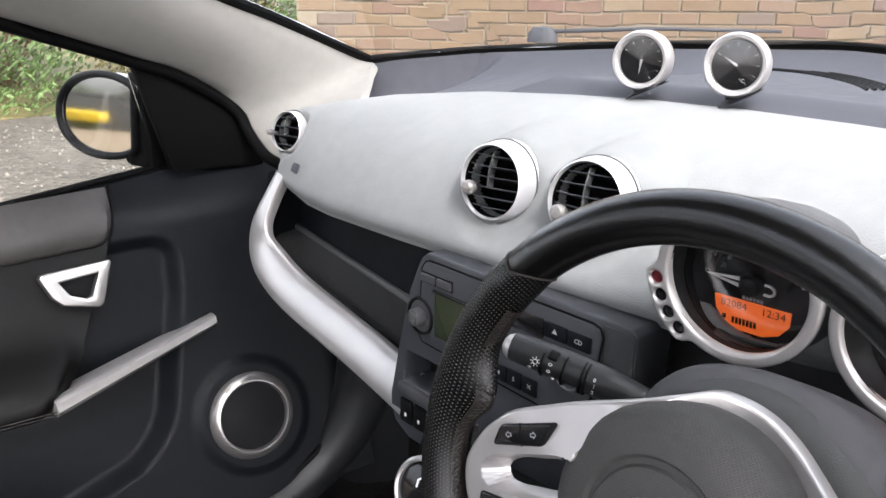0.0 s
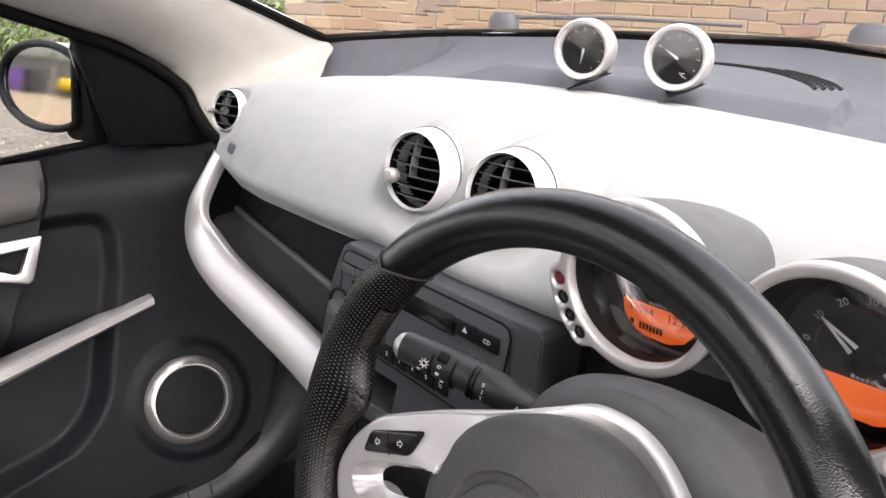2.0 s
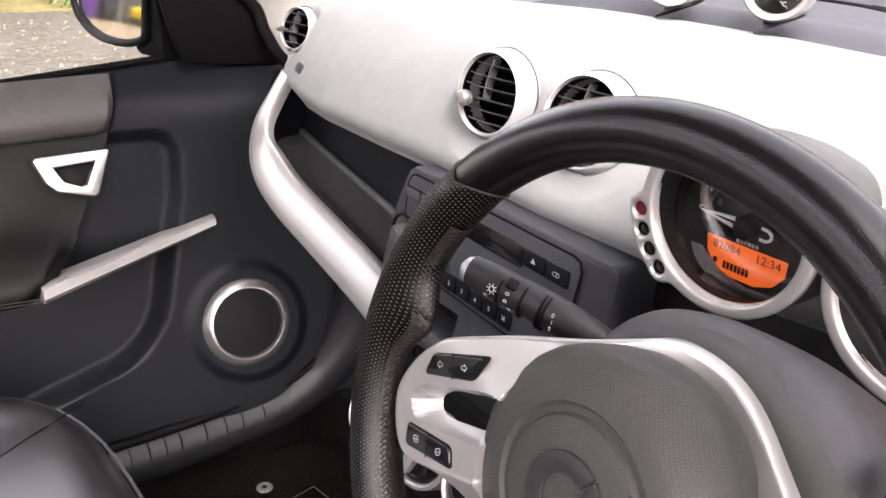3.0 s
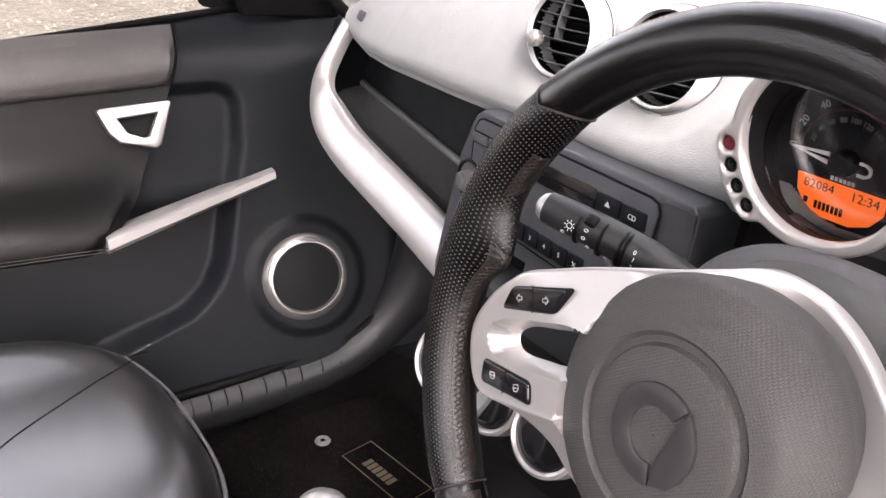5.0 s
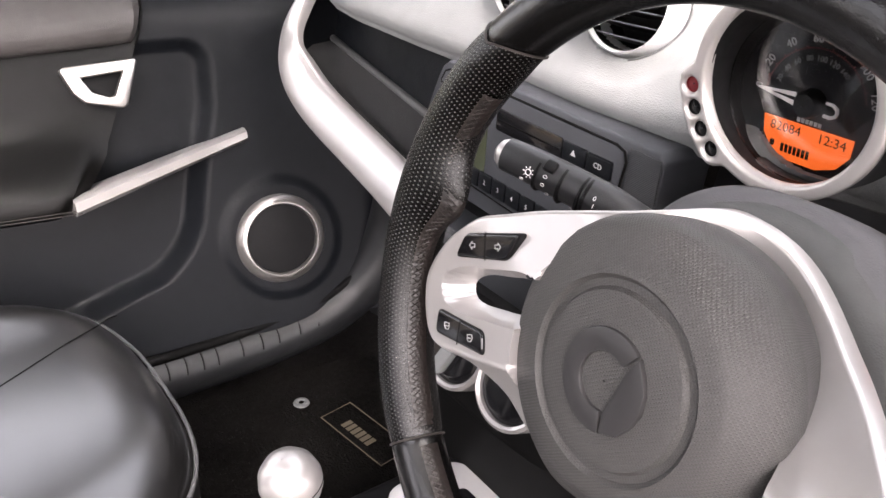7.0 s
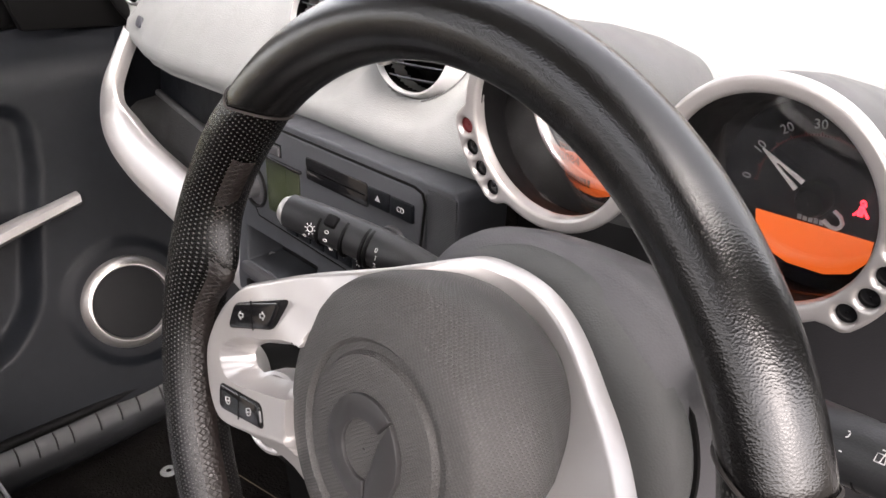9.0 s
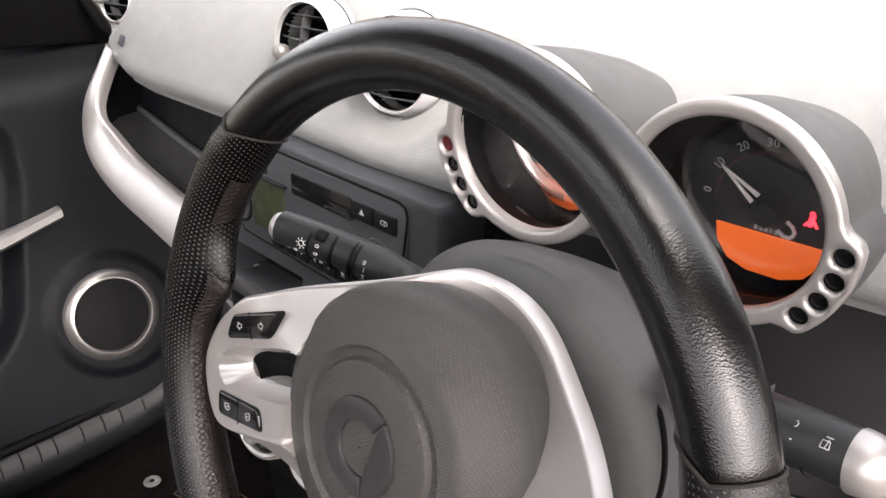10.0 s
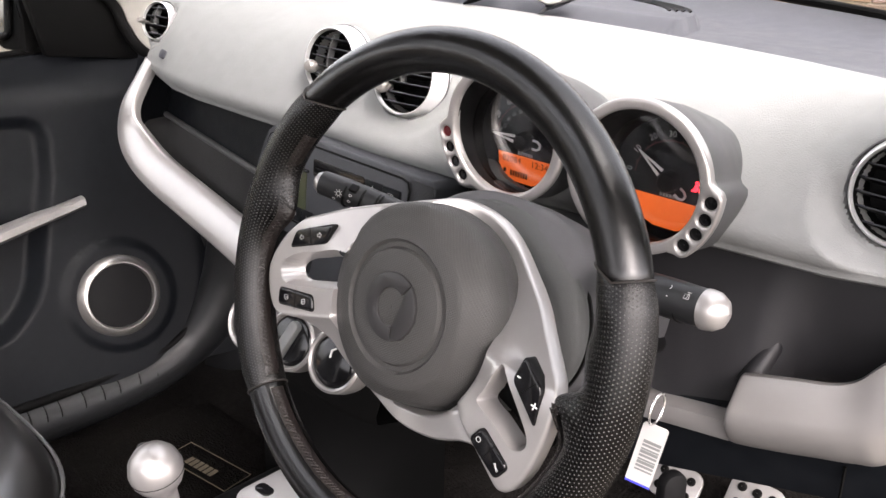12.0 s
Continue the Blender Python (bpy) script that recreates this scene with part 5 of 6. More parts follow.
part("sail", prism([(0.052, 0.075), (0.075, 0.06), (0.105, -0.03), (0.11, -0.075), (0.05, -0.075)], -0.05, -0.002, 0.006), RUBBER_AND_SHADE, mirror)

# ---- pillars, windscreen, roof ----
LOWER = [(-0.47, 0.34, 0.94), (-0.52, 0.350, 0.94), (-0.60, 0.352, 0.95), (-0.645, 0.350, 0.98), (-0.662, 0.335, 1.022), (-0.662, 0.25, 1.078), (-0.66, 0.168, 1.108), (-0.65, -0.009, 1.169), (-0.63, -0.3, 1.265), (-0.62, -0.6, 1.33)]
UPPER = [(-0.40, 0.37, 1.03), (-0.45, 0.42, 1.045), (-0.50, 0.464, 1.046), (-0.55, 0.515, 1.066), (-0.605, 0.562, 1.088), (-0.592, 0.45, 1.130), (-0.575, 0.35, 1.167), (-0.556, 0.24, 1.204), (-0.52, -0.02, 1.30), (-0.50, -0.3, 1.38)]


def pillar(name, flip):
    k = lambda v: Vector((0.11 - v.x, v.y, v.z)) if flip else v
    a, b = spline(LOWER, 60), spline(UPPER, 60)
    rows = []
    for p, q in zip(a, b):
        rows.append([k(p + Vector((-0.03, 0.005, 0.0)))] + [k(p.lerp(q, j / 10) + Vector((0.030, -0.012, -0.004)) * math.sin(math.pi * j / 10) ** 0.7) for j in range(11)] + [k(q + Vector((0.0, 0.012, -0.008)))])
    bm = sheet(rows)
    bmesh.ops.recalc_face_normals(bm, faces=bm.faces)
    o = part(name, bm, CLOTH)
    return tagged(o, "beige lined windscreen pillar", "pillar", kind="structure")


# The second is mirrored in out of view, to shade the cabin.
pillar("pillar", False), pillar("pillar", True)
door_edge = [Vector(p) + Vector((0.006, -0.014, -0.002)) for p in LOWER[:8]]
tagged(part("door_frame_seal", tube(spline(door_edge, 50), 0.009, 10), RUBBER_AND_SHADE), "black rubber door frame seal", "door seal", kind="structure")
edge_line = [Vector(p) for p in UPPER[4:]]
seal = tube(spline(edge_line[::-1], 40) + [Vector(p) + Vector((0, 0.004, 0.002)) for p in spline(BASE, 60)][1:], 0.0085, 8)
tagged(part("windscreen_seal", seal, RUBBER_AND_SHADE), "black rubber windscreen seal", "window seal", kind="structure")
rows = []
for i in range(41):
    t = i / 40
    x = -0.605 + 1.32 * t
    b = along(BASE, x)
    top = Vector((0.055 + (x - 0.055) * 0.82, 0.05 - 0.42 * abs(2 * t - 1) ** 3, 1.42 - 0.06 * abs(2 * t - 1) ** 2))
    low = Vector((x, b[0] + 0.006, b[1] + 0.002))
    rows.append([low.lerp(top, j / 12) + Vector((0, 0.03, 0.02)) * math.sin(math.pi * j / 12) for j in range(13)])
screen = tagged(part("window_1", solid(rows, (0, 0.003, 0.004)), GLASS), "clear curved windscreen", "windscreen", kind="structure")
screen.visible_shadow = False


def roof_rows(x0, x1, y0, y1, dz=0.0):
    rows = []
    for i in range(13):
        x = x0 + (x1 - x0) * i / 12
        t = (x + 0.62) / 1.35
        c = 1 - abs(2 * t - 1) ** 3
        rows.append([(x, y0 + (y1 - y0) * j / 6 - (0.35 * (1 - c) * (1 - j / 6) if y0 > 0 else 0), 1.385 + 0.06 * c + dz) for j in range(7)])
    return rows


# Unseen roof added for shade; its glazed opening lets in light from above.
bm = solid(roof_rows(-0.62, 0.73, 0.06, -0.36), (0, 0, 0.03))
for x0, x1, y0, y1 in ((-0.62, -0.34, -0.36, -0.95), (0.45, 0.73, -0.36, -0.95), (-0.62, 0.73, -0.95, -1.6)):
    solid(roof_rows(x0, x1, y0, y1), (0, 0, 0.03), bm)
tagged(part("ceiling", bm, CLOTH), "unseen beige cloth roof lining, added round a glass panel", "roof lining", kind="structure")
top_light_pane = tagged(part("window_2", solid(roof_rows(-0.34, 0.45, -0.36, -0.95, 0.012), (0, 0, 0.006)), GLASS), "unseen clear glass roof panel, added for top light", "glass roof", kind="structure")
top_light_pane.visible_shadow = False
tagged(part("rear_panel", box(-0.62, 0.73, -1.62, -1.58, 0.28, 0.98, 0.01), CHARCOAL), "dark rear panel behind the seats", "rear panel", kind="structure")

# ---- floor, sill, mat ----
rows = []
for i in range(31):
    x = -0.62 + 1.38 * i / 30
    tunnel = smooth(0.14, 0.09, abs(x - 0.06)) * 0.13
    rows.append([Vector((x, y, z + tunnel * smooth(0.6, 0.4, z))) for y, z in ((-1.6, 0.30), (-0.6, 0.30), (0.0, 0.30), (0.35, 0.30), (0.48, 0.32), (0.62, 0.42), (0.74, 0.60), (0.78, 0.8), (0.70, 1.0))])
tagged(part("floor", sheet(rows), CARPET), "black worn carpet on the car floor", "floor", kind="structure")
wall = box(-0.78, 0.80, 0.79, 0.80, 0.2, 1.05)
tagged(part("bulkhead", wall, BLACK), "black front bulkhead", "bulkhead", kind="structure")

sill = thing("sill_trim", pose(-0.5, 0.1, 0.36), "dark ribbed plastic door sill trim", "sill trim", kind="structure")
SH = sill.matrix_world.inverted()
SILL = spline([(-0.545, -0.55, 0.355), (-0.54, -0.2, 0.357), (-0.53, 0.1, 0.360), (-0.522, 0.25, 0.374), (-0.512, 0.33, 0.402), (-0.50, 0.395, 0.458), (-0.49, 0.44, 0.54), (-0.48, 0.46, 0.63)], 70)
part("strip", tube([SH @ p for p in SILL], [0.042] * 44 + [0.042 + 0.0008 * k for k in range(26)], 24, flat=1.0), SILLSKIN, sill)
# Black strip painting in the shadow gap between door and sill.
part("sill_gap_shade", tube([SH @ (p + Vector((0.016, -0.003, 0.041))) for p in SILL[:56]], 0.008, 10), RUBBER_AND_SHADE, sill)
rows = []
for k in range(25):
    z = 0.33 + 0.56 * k / 24
    back = 0.03 * smooth(0.33, 0.60, z)
    rows.append([SH @ Vector(v) for v in ((-0.56, 0.425 - back, z), (-0.53, 0.435 - back, z), (-0.505, 0.452 - back, z), (-0.485, 0.485 - back, z), (-0.465, 0.54, z), (-0.445, 0.64, z), (-0.43, 0.76, z))])
part("kick_panel", sheet(rows), SILLSKIN, sill, "dark plastic panel at the foot of the pillar")
for k in range(9):
    p = min(SILL, key=lambda v: abs(v.y - (0.02 + 0.032 * k)))
    part("rib", tube([SH @ (p + Vector((0.0424 * math.cos(a), 0.004 * math.sin(2 * a), 0.0424 * math.sin(a)))) for a in [radians(20 + 75 * j / 10) for j in range(11)]], 0.0014, 6), BLACK, sill)

mat_thing = thing("floor_mat", pose(-0.33, 0.2, 0.304), "black carpet floor mat with a metal-look badge", "floor mat")
part("carpet", prism([(-0.15, -0.36), (0.16, -0.36), (0.165, 0.10), (0.13, 0.17), (-0.13, 0.17), (-0.155, 0.11)], 0.0, 0.008, 0.003), CARPET, mat_thing)
badge = part("badge", box(-0.028, 0.115, 0.018, 0.075, 0.007, 0.0095, 0.0008, m=Matrix.Rotation(radians(8), 4, "Z")), CARPET, mat_thing, "woven badge patch")
part("badge_rim", tube([Matrix.Rotation(radians(8), 4, "Z") @ Vector(p) for p in ((-0.028, 0.018, 0.0098), (0.115, 0.018, 0.0098), (0.115, 0.075, 0.0098), (-0.028, 0.075, 0.0098))], 0.0009, 5, closed=True), BADGE, mat_thing)
for k in range(6):
    part("badge_bar", box(0.006 + 0.011 * k, 0.014 + 0.011 * k, 0.030, 0.048, 0.0092, 0.0102, m=Matrix.Rotation(radians(8), 4, "Z")), BADGE, badge)
part("stud", lathe([(0.004, 0.010), (0.008, 0.0115), (0.012, 0.010), (0.0135, 0.007)], 28, m=pose(-0.080, 0.006, 0)), MIDGREY, mat_thing, "round grey fixing stud")

# ---- passenger seat ----
seat = thing("passenger_seat", pose(-0.235, -0.31, 0.30), "black leather passenger seat with stitched bolster", "car seat")


def seat_z(x, y):
    return 0.302 + 0.014 * smooth(-0.10, -0.20, x) - 0.015 * x - 0.15 * max(0, x) ** 2 - 0.012 * smooth(0.05, 0.26, y) + 0.003 * math.sin(9 * x + 4 * y)


rows = []
for i in range(72):
    a = 2 * math.pi * i / 72
    ex = 0.232 * math.copysign(abs(math.cos(a)) ** 0.62, math.cos(a))
    ey = 0.262 * math.copysign(abs(math.sin(a)) ** 0.62, math.sin(a))
    row = []
    for s, dz in ((0.001, 0), (0.15, 0), (0.3, 0), (0.45, 0), (0.6, 0), (0.72, 0), (0.82, -0.002), (0.90, -0.009), (0.96, -0.022), (0.99, -0.040), (1.0, -0.062), (1.0, -0.09), (0.985, -0.13), (0.95, -0.17)):
        row.append((ex * s, ey * s, seat_z(ex * s, ey * s) + dz))
    rows.append(row)
bm = sheet(rows, close_u=True)
bmesh.ops.recalc_face_normals(bm, faces=bm.faces)
part("cushion", bm, SEATSKIN, seat)
seam = spline([(-0.128, 0.252, 0), (-0.112, 0.232, 0), (-0.088, 0.190, 0), (-0.055, 0.142, 0), (-0.020, 0.092, 0), (0.012, 0.052, 0), (0.070, -0.030, 0)], 40)
part("piping", tube([(p.x, p.y, seat_z(p.x, p.y) - 0.010 * smooth(0.235, 0.26, p.y)) for p in seam], 0.0010, 6), RUBBER_AND_SHADE, seat)
part("piping", tube([(0.232 * math.copysign(abs(math.cos(a)) ** 0.62, math.cos(a)), 0.262 * math.copysign(abs(math.sin(a)) ** 0.62, math.sin(a)), seat_z(0.232 * math.copysign(abs(math.cos(a)) ** 0.62, math.cos(a)), 0.262 * math.copysign(abs(math.sin(a)) ** 0.62, math.sin(a))) - 0.036) for a in [2 * math.pi * i / 72 for i in range(72)]], 0.0024, 8, closed=True), HOUSING, seat)
part("base", box(-0.19, 0.19, -0.22, 0.2, 0.0, 0.14, 0.02), BLACK, seat)
back = [[(0.215 * math.copysign(abs(math.cos(a)) ** 0.6, math.cos(a)) * s, -0.25 - 0.30 * h + 0.06 * math.copysign(abs(math.sin(a)) ** 0.6, math.sin(a)) * s, 0.22 + 0.62 * h) for a in [2 * math.pi * i / 40 for i in range(40)]] for h, s in ((0, 0.8), (0.05, 0.97), (0.3, 1.0), (0.7, 0.96), (0.9, 0.85), (0.97, 0.7), (1.0, 0.3))]
bm = sheet(back, close_v=True)
bmesh.ops.recalc_face_normals(bm, faces=bm.faces)
part("backrest", bm, SEATSKIN, seat)

# ---- gear lever ----
gear = thing("gear_lever", pose(0.05, 0.03, 0.45), "gear lever with a round satin metal knob", "gear lever")
GH = gear.matrix_world.inverted()
k = frame_at((0.042, -0.027, 0.623), (0.0, -0.25, 0.97))
part("knob", lathe([(0.0005, 0.0265), (0.010, 0.0255), (0.019, 0.021), (0.0255, 0.012), (0.0285, 0.0), (0.0275, -0.010), (0.0235, -0.019), (0.017, -0.027), (0.0135, -0.036), (0.0125, -0.05)], 56, m=GH @ k), SILVER, gear, "satin metal ball knob")
part("knob_joint", lathe([(0.0283, -0.0045), (0.0289, -0.005), (0.0283, -0.0055)], 56, m=GH @ k), RUBBER_AND_SHADE, gear)
part("stem", tube([GH @ Vector(p) for p in ((0.042, -0.016, 0.58), (0.045, 0.0, 0.53), (0.05, 0.02, 0.46))], [0.0115, 0.012, 0.014], 20), SILVER, gear)
part("gaiter", lathe([(0.014, 0.07), (0.022, 0.05), (0.035, 0.03), (0.05, 0.01), (0.055, 0.0)], 32), LEATHER, gear)
tunnel = thing("centre_tunnel", pose(0.06, -0.1, 0.43), "black centre tunnel with a silver switch plate", "centre tunnel")
part("cover", prism(rounded(0.24, 0.70, 0.05), 0.0, 0.035, 0.015, seg=3), BLACK, tunnel)
plate = part("switch_plate", prism(rounded(0.13, 0.11, 0.025), 0.033, 0.042, 0.003, m=pose(-0.03, 0.27, 0)), BRIGHT, tunnel, "silver switch plate")
for x, y in ((-0.072, 0.255), (-0.035, 0.29), (0.005, 0.29), (-0.035, 0.245)):
    part("switch", prism(rounded(0.028, 0.018, 0.008), 0.041, 0.044, 0.001, m=pose(x, y, 0)), GLOSS, plate)


# ---- pedals, key ----
def pedal(place, w, h, label):
    p = thing("pedal", frame_at(place, (0.0, -0.80, 0.60)), label, "pedal", "foot pedals")
    part("pad", prism(rounded(w, h, 0.016), -0.004, 0.004, 0.002), SILVER, p)
    nx, ny = 3, 2
    for i in range(nx):
        for j in range(ny):
            part("stud", lathe([(0.0005, 0.0075), (0.005, 0.007), (0.0065, 0.004)], 16, m=pose((i - 1) * w * 0.28, (j - 0.5) * h * 0.42, 0)), RUBBER_AND_SHADE, p)
    part("lever", tube([(0, 0, -0.006), (0, 0.05, -0.04), (0, 0.16, -0.04)], 0.008, 8), BLACK, p)
    return p


pedal((0.461, 0.615, 0.481), 0.075, 0.055, "bare metal brake pedal with black rubber studs")
pedal((0.349, 0.615, 0.450), 0.075, 0.055, "bare metal clutch pedal with black rubber studs")

key = thing("ignition_key", pose(0.4975, 0.170, 0.839), "car key with a white card tag in the ignition", "key")
part("lock", lathe([(0.0005, 0.008), (0.008, 0.007), (0.010, 0.004), (0.011, -0.03)], 28, m=frame_at((-0.045, 0.020, 0.02), (0.1, -0.97, 0.2))), BLACK, key)
part("key_bow", prism(rounded(0.012, 0.03, 0.005), -0.004, 0.004, 0.002, m=frame_at((-0.040, -0.004, 0.018), (1, 0.2, 0))), BLACK, key)
part("split_ring", tube([(0.0, -0.030 + 0.012 * math.cos(a), 0.0 + 0.013 * math.sin(a)) for a in [2 * math.pi * i / 24 for i in range(24)]], 0.0011, 6, closed=True), CHROME, key)
T = frame_at((-0.002, -0.028, -0.044), (0.25, -0.93, 0.05), (0.12, 0, 1))
part("tag", prism(rounded(0.0205, 0.056, 0.003), -0.0006, 0.0006, 0.0, m=T), PAPER, key, "white card tag")
for i in range(9):
    part("barcode_line", box(-0.006, 0.0085, -0.015 + 0.0032 * i, -0.0135 + 0.0032 * i + 0.0006 * (i % 3), 0.0006, 0.0009, m=T), MIDGREY, key)
part("tag_stripe", box(-0.0102, 0.0102, -0.0280, -0.0262, -0.0004, 0.0009, m=T), BLUE, key)
part("fob", prism(rounded(0.024, 0.062, 0.010), -0.006, 0.006, 0.003, m=frame_at((0.016, -0.006, -0.094), (0.9, -0.4, 0.1))), BLACK, key)

# ---- outside ----
def ground_build(n, l, b):
    co = n.new("ShaderNodeTexCoord")
    v = n.new("ShaderNodeTexVoronoi")
    v.inputs["Scale"].default_value = 28
    l.new(co.outputs["Object"], v.inputs["Vector"])
    w = n.new("ShaderNodeTexNoise")
    w.inputs["Scale"].default_value, w.inputs["Detail"].default_value = 0.8, 6
    l.new(co.outputs["Object"], w.inputs["Vector"])
    a = n.new("ShaderNodeMix")
    a.data_type = "RGBA"
    a.inputs[6].default_value, a.inputs[7].default_value = (0.052, 0.044, 0.034, 1), (0.135, 0.118, 0.094, 1)
    l.new(v.outputs["Color"], a.inputs[0])
    c = n.new("ShaderNodeMix")
    c.data_type = "RGBA"
    c.blend_type = "MULTIPLY"
    c.inputs[0].default_value = 0.5
    l.new(a.outputs[2], c.inputs[6])
    l.new(w.outputs["Fac"], c.inputs[7])
    l.new(c.outputs[2], b.inputs["Base Color"])
    bp = n.new("ShaderNodeBump")
    bp.inputs["Strength"].default_value, bp.inputs["Distance"].default_value = 0.8, 0.02
    l.new(v.outputs["Distance"], bp.inputs["Height"])
    l.new(bp.outputs[0], b.inputs["Normal"])


GRAVEL = material("gravel", (0.3, 0.28, 0.25), 0.95, 0, ground_build)
STONE = material("gravel_stone", (0.115, 0.101, 0.080), 0.9, 0, grain(60, 0.4, 0.003, 0.35, 30, 0.1))
tagged(part("ground", sheet([[(x, y, 0) for y in (-400, -20, -4, 4, 20, 400)] for x in (-400, -20, -6, 6, 20, 400)]), GRAVEL), "pale grey gravel yard", "ground", kind="structure")
rng = random.Random(4)
bm = bmesh.new()
for i in range(2600):
    x, y = rng.uniform(-7.5, -1.2), rng.uniform(-2.5, 5.0)
    r = rng.uniform(0.008, 0.024)
    top = (x + rng.uniform(-0.3, 0.3) * r, y + rng.uniform(-0.3, 0.3) * r, r * rng.uniform(0.5, 0.9))
    base = [(x + r * math.cos(a) * rng.uniform(0.7, 1.1), y + r * math.sin(a) * rng.uniform(0.7, 1.1), -0.002) for a in [1.2566 * k for k in range(5)]]
    vs = [bm.verts.new(p) for p in base] + [bm.verts.new(top)]
    for k in range(5):
        bm.faces.new((vs[k], vs[(k + 1) % 5], vs[5]))
tagged(part("gravel_stones", bm, STONE, sharp=10), "loose pale gravel stones on the yard", "gravel", kind="stuff")

# the wall in front of the car: courses of sandy brick, with weathered grey and red ones
WALL_O, WALL_D = Vector((-3.72, 2.50, 0.0)), Vector((0.687, 0.727, 0.0))


def brick_build(n, l, b):
    info = n.new("ShaderNodeObjectInfo")
    ramp = n.new("ShaderNodeValToRGB")
    e = ramp.color_ramp.elements
    e[0].position, e[0].color = 0.0, (0.140, 0.091, 0.050, 1)
    e[1].position, e[1].color = 1.0, (0.116, 0.089, 0.066, 1)
    for p, c in ((0.25, (0.164, 0.110, 0.061, 1)), (0.45, (0.138, 0.086, 0.053, 1)), (0.62, (0.170, 0.122, 0.073, 1)), (0.8, (0.132, 0.072, 0.050, 1))):
        k = e.new(p)
        k.color = c
    l.new(info.outputs["Random"], ramp.inputs[0])
    t = n.new("ShaderNodeTexNoise")
    t.inputs["Scale"].default_value, t.inputs["Detail"].default_value = 30, 6
    mix = n.new("ShaderNodeMix")
    mix.data_type, mix.blend_type = "RGBA", "MULTIPLY"
    mix.inputs[0].default_value = 0.5
    l.new(ramp.outputs[0], mix.inputs[6])
    l.new(t.outputs["Fac"], mix.inputs[7])
    l.new(mix.outputs[2], b.inputs["Base Color"])
    bp = n.new("ShaderNodeBump")
    bp.inputs["Strength"].default_value, bp.inputs["Distance"].default_value = 0.5, 0.004
    l.new(t.outputs["Fac"], bp.inputs["Height"])
    l.new(bp.outputs[0], b.inputs["Normal"])


BRICK = material("sandy_brick", (0.4, 0.3, 0.18), 0.9, 0, brick_build)
MORTAR = material("pale_mortar", (0.135, 0.108, 0.074), 0.95, 0, grain(120, 0.5, 0.003, 0.15, 10, 0.1))
WM = Matrix(((WALL_D.x, -WALL_D.y, 0, WALL_O.x), (WALL_D.y, WALL_D.x, 0, WALL_O.y), (0, 0, 1, 0), (0, 0, 0, 1)))
wall = thing("wall_front", WM, "sandy brick garden wall with pale mortar", "brick wall", kind="structure")
part("mortar", box(0, 9.0, 0.003, 0.25, 0.0, 2.6), MORTAR, wall)
LEAF = material("leaf_green", (0.035, 0.075, 0.014), 0.6, 0, grain(20, 0.2, 0.002, 0.5, 3, 0.02, second=(0.075, 0.11, 0.03)))
LEAF2 = material("leaf_olive", (0.055, 0.075, 0.022), 0.65, 0, grain(20, 0.2, 0.002, 0.5, 3, 0.02, second=(0.12, 0.095, 0.04)))
TWIG = material("twig_brown", (0.09, 0.045, 0.028), 0.85, 0, grain(60, 0.5, 0.002, 0.3, 8, 0.1))
YELLOW = material("yellow_flower", (0.75, 0.55, 0.03), 0.6, 0, grain(40, 0.2, 0.002, 0.3, 6, 0.1))
CONCRETE = material("grey_concrete", (0.075, 0.072, 0.068), 0.9, 0, grain(50, 0.5, 0.004, 0.2, 2, 0.1))
PURPLE = material("purple_plastic", (0.11, 0.05, 0.22), 0.5, 0, grain(60, 0.1, 0.002, 0.1, 4, 0.05))


def shrub(x, y, w, d, h, count, seed, label, leaf=LEAF, flower=None, size=0.09):
    r = random.Random(seed)
    s = thing("shrub", pose(x, y, 0), label, "shrub", "overgrown shrubs round the yard")
    wood = bmesh.new()
    tips = []
    for i in range(14):
        a, q = r.uniform(0, 6.28), r.uniform(0.2, 0.9)
        tip = Vector((w * q * math.cos(a), d * q * math.sin(a), h * r.uniform(0.6, 1.0)))
        tube([(tip.x * 0.1, tip.y * 0.1, 0), (tip.x * 0.5, tip.y * 0.5, tip.z * 0.5), tip], [0.025, 0.014, 0.005], 6, wood)
        tips.append(tip)
    part("branches", wood, TWIG, s)
    vs, fs = [], []
    for i in range(count):
        a, q, u = r.uniform(0, 6.28), math.sqrt(r.uniform(0, 1)), r.uniform(0, 1)
        lump = 0.75 + 0.35 * noise.noise((math.cos(a) * 2 + seed, math.sin(a) * 2, u * 3))
        p = Vector((w * q * lump * math.cos(a), d * q * lump * math.sin(a), h * u * lump * math.sqrt(max(0.05, 1 - 0.6 * q * q))))
        n = Vector((r.uniform(-1, 1), r.uniform(-1, 1), r.uniform(-0.3, 1))).normalized()
        e = n.orthogonal().normalized()
        f = n.cross(e)
        k = size * r.uniform(0.5, 1.2)
        b0 = len(vs)
        vs += [p - e * k * 0.5, p + f * k * 0.22 + n * k * 0.08, p + e * k * 0.5, p - f * k * 0.22 + n * k * 0.08]
        fs.append((b0, b0 + 1, b0 + 2, b0 + 3))
    me = bpy.data.meshes.new("crown")
    me.from_pydata([tuple(v) for v in vs], [], fs)
    me.materials.append(leaf)
    crown = new("crown", me)
    crown.parent = s
    if flower:
        bm = bmesh.new()
        for i in range(420):
            a, q = r.uniform(0, 6.28), math.sqrt(r.uniform(0, 1))
            p = Vector((w * q * math.cos(a), d * q * math.sin(a), h * r.uniform(0.5, 0.95)))
            bmesh.ops.create_icosphere(bm, subdivisions=1, radius=r.uniform(0.04, 0.09), matrix=Matrix.Translation(p))
        part("flowers", bm, flower, s)
    return s


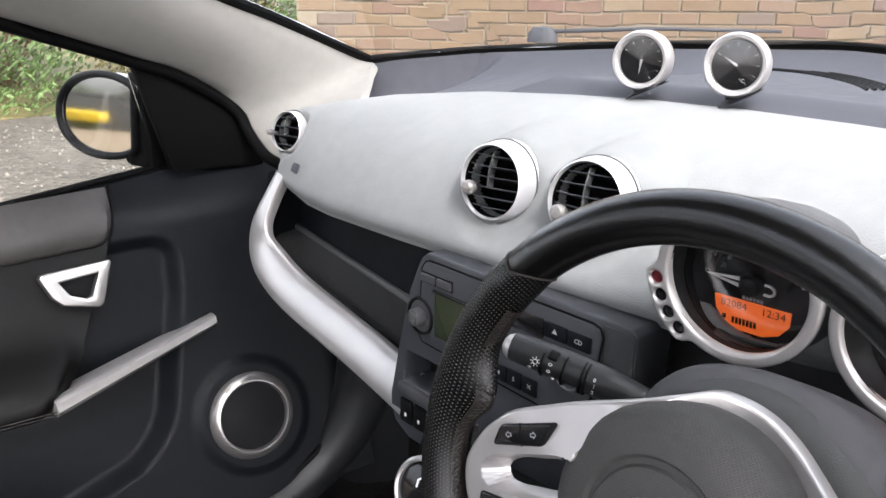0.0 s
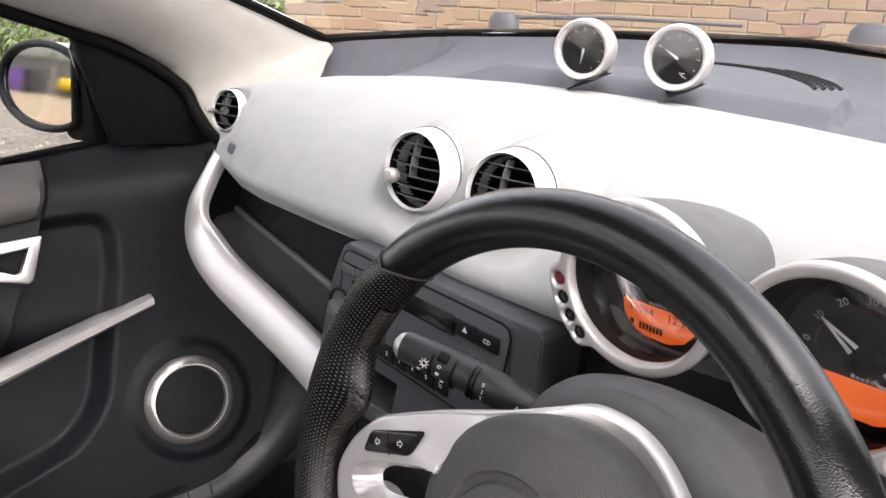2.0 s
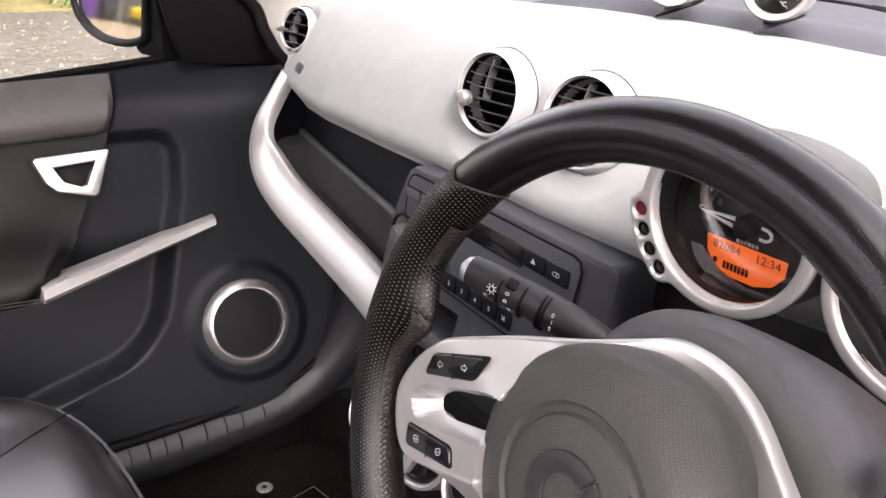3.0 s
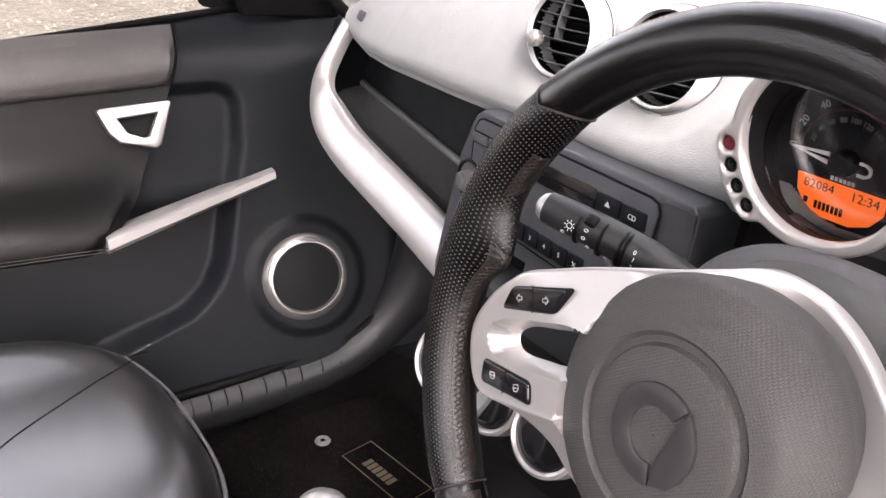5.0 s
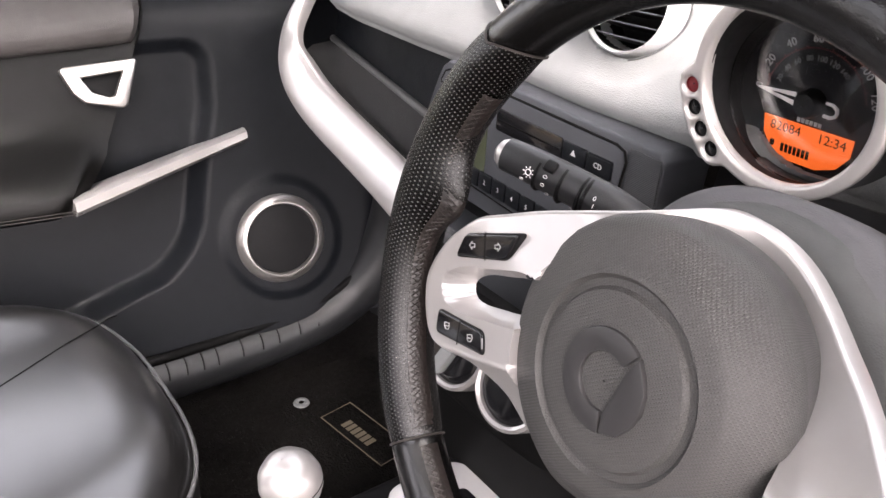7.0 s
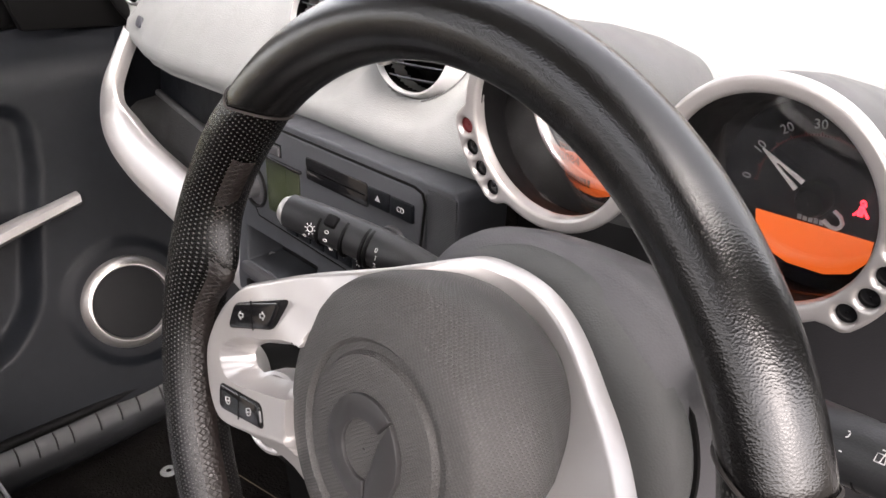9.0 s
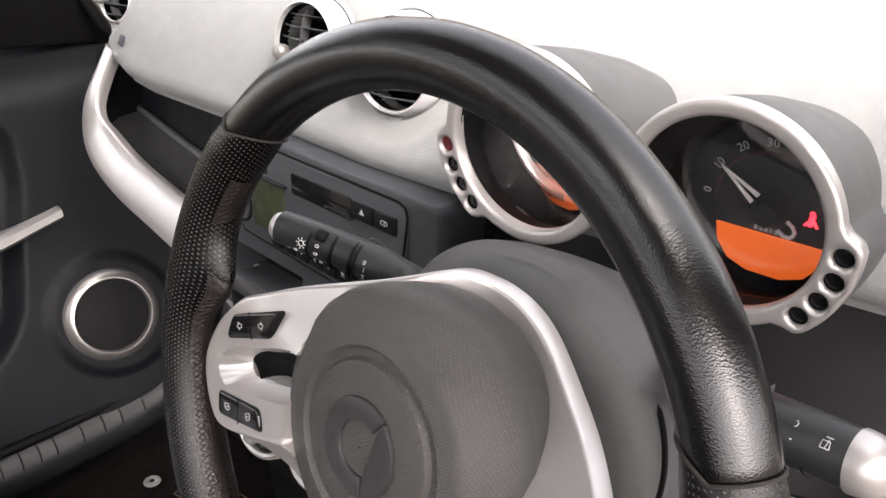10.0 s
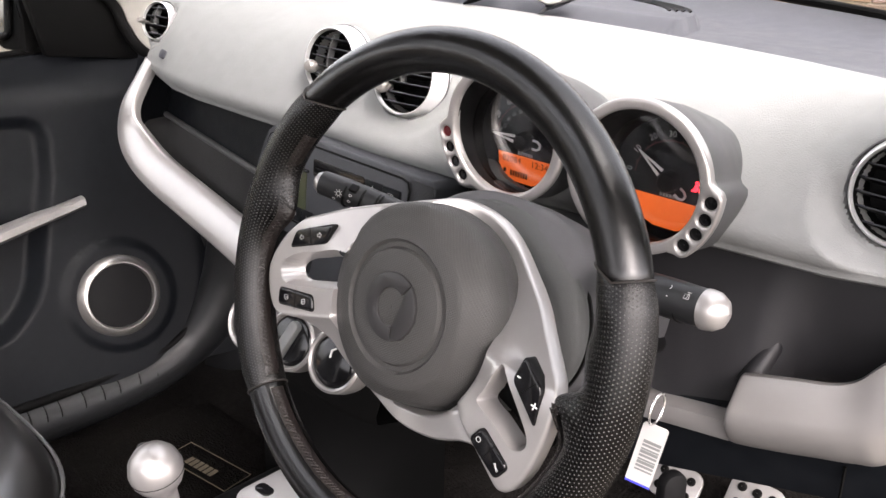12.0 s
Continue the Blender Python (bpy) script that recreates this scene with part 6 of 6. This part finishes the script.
k = 0
for x, y, w, h in ((-8.6, -1.5, 1.3, 2.2), (-8.5, 0.5, 1.2, 2.0), (-8.7, 2.2, 1.3, 2.4), (-8.3, 3.9, 1.2, 2.1), (-7.4, 5.4, 1.2, 2.3), (-6.1, 6.0, 1.1, 2.2), (-9.3, 1.4, 1.4, 3.0), (-8.8, 4.9, 1.4, 3.2), (-5.0, 4.6, 0.7, 1.7), (-4.5, 3.6, 0.55, 1.6)):
    k += 1
    shrub(x, y, w, w * 0.8, h, 5200, k, "tall green hedge shrub with brown stems at the gravel's edge" if k % 2 else "overgrown olive-green shrub beside the gravel yard", LEAF if k % 2 else LEAF2)
tagged(part("bank", solid([[(-8.0 + 0.2 * math.sin(i), -6 + 1.0 * i, 0.02 + 0.01 * j * 0) if j == 0 else (-8.2 - 1.0 * j, -6 + 1.0 * i, 0.3 * j) for j in range(4)] for i in range(14)], (0, 0, -0.3)), LEAF2), "grassy green bank under the hedge", "bank", kind="structure")

# what the wing mirror shows: a sandy drive, a low concrete wall, bins and yellow flowers
SAND = material("sandy_drive", (0.20, 0.145, 0.085), 0.95, 0, grain(40, 0.5, 0.004, 0.2, 1.5, 0.1))
tagged(part("pavement", solid([[(-9.0, -7.5, 0.012), (-33.0, -36.0, 0.012)], [(-3.5, -8.5, 0.012), (-17.0, -38.0, 0.012)]], (0, 0, -0.05)), SAND), "sandy paved drive behind the car", "drive", kind="structure")
low = thing("wall_rear", pose(-26.0, -33.2, 0, 0, 0, -37), "low grey concrete retaining wall behind the car", "retaining wall", kind="structure")
part("block", box(-9, 9, 0, 0.3, 0, 1.55, 0.02), CONCRETE, low)
part("coping", box(-9.05, 9.05, -0.04, 0.34, 1.55, 1.65, 0.015), CONCRETE, low)


def wheelie_bin(x, y, turn, mat, label):
    b = thing("wheelie_bin", pose(x, y, 0.014, 0, 0, turn), label, "bin", "bins by the wall")
    rows = [[(px * k, py * k, z) for px, py in rounded(0.55, 0.6, 0.06)] for k, z in ((0.78, 0.05), (0.8, 0.06), (1.0, 0.95), (1.06, 0.96), (1.06, 1.0))]
    bm = sheet(rows, close_v=True)
    bmesh.ops.recalc_face_normals(bm, faces=bm.faces)
    part("body", bm, mat, b)
    part("lid", prism(rounded(0.62, 0.68, 0.06), 1.0, 1.06, 0.02), mat, b)
    for k in (-1, 1):
        part("wheel", lathe([(0.0005, 0.03), (0.09, 0.03), (0.1, 0.02), (0.1, -0.02), (0.09, -0.03), (0.0005, -0.03)], 24, m=pose(0.22 * k, 0.27, 0.1, 0, 90, 0)), RUBBER_AND_SHADE, b)


wheelie_bin(-25.1, -31.0, 40, PURPLE, "purple plastic wheelie bin by the concrete wall")
wheelie_bin(-24.6, -31.6, 30, COLUMN, "dark grey wheelie bin by the concrete wall")
shrub(-22.8, -32.3, 1.0, 0.7, 0.85, 1500, 31, "low green plants with yellow flowers by the wall", LEAF, YELLOW, 0.09)
shrub(-27.0, -36.0, 3.5, 1.5, 3.2, 4200, 32, "tall green shrub behind the concrete wall", LEAF, None, 0.16)
shrub(-23.5, -38.0, 3.5, 1.5, 3.6, 4200, 33, "overgrown olive-green shrub behind the concrete wall", LEAF2, None, 0.16)

# wipers at the foot of the windscreen
for x0, x1 in ((-0.42, -0.02), (0.15, 0.55)):
    y0, z0 = along(BASE, x0)
    w = thing("wiper", pose(x0, y0 + 0.05, z0 + 0.012), "black windscreen wiper at rest", "wiper", "windscreen wipers")
    y1, z1 = along(BASE, x1)
    end = Vector((x1 - x0, y1 - y0 - 0.03, z1 - z0 + 0.012))
    part("pivot", lathe([(0.0005, 0.028), (0.02, 0.026), (0.03, 0.015), (0.032, 0.0)], 24, squash=0.6), COLUMN, w)
    part("arm", tube([(0, 0, 0.018), end * 0.5 + Vector((0, 0, 0.014)), end], [0.004, 0.0032, 0.0026], 8), COLUMN, w)

# the bricks themselves, each on one of three shared meshes
meshes = []
for k in range(3):
    r = random.Random(60 + k)
    bm = bmesh.new()
    bmesh.ops.create_cube(bm, size=1)
    bmesh.ops.scale(bm, vec=(0.215, 0.03, 0.065), verts=bm.verts)
    bmesh.ops.bevel(bm, geom=list(bm.edges), offset=0.004, segments=1, affect="EDGES")
    for v in bm.verts:
        v.co += Vector((r.uniform(-1, 1), r.uniform(-1, 1), r.uniform(-1, 1))) * 0.0008
    me = bpy.data.meshes.new("brick")
    bm.to_mesh(me)
    bm.free()
    me.materials.append(BRICK)
    meshes.append(me)
r = random.Random(9)
for row in range(8, 22):
    for col in range(0, 21):
        x = 0.1125 + 0.225 * col + (0.1125 if row % 2 else 0)
        b = new("brick", meshes[r.randrange(3)])
        b.parent = wall
        b.location = (x, 0.008 + r.uniform(-0.003, 0.003), 0.04 + 0.075 * row)
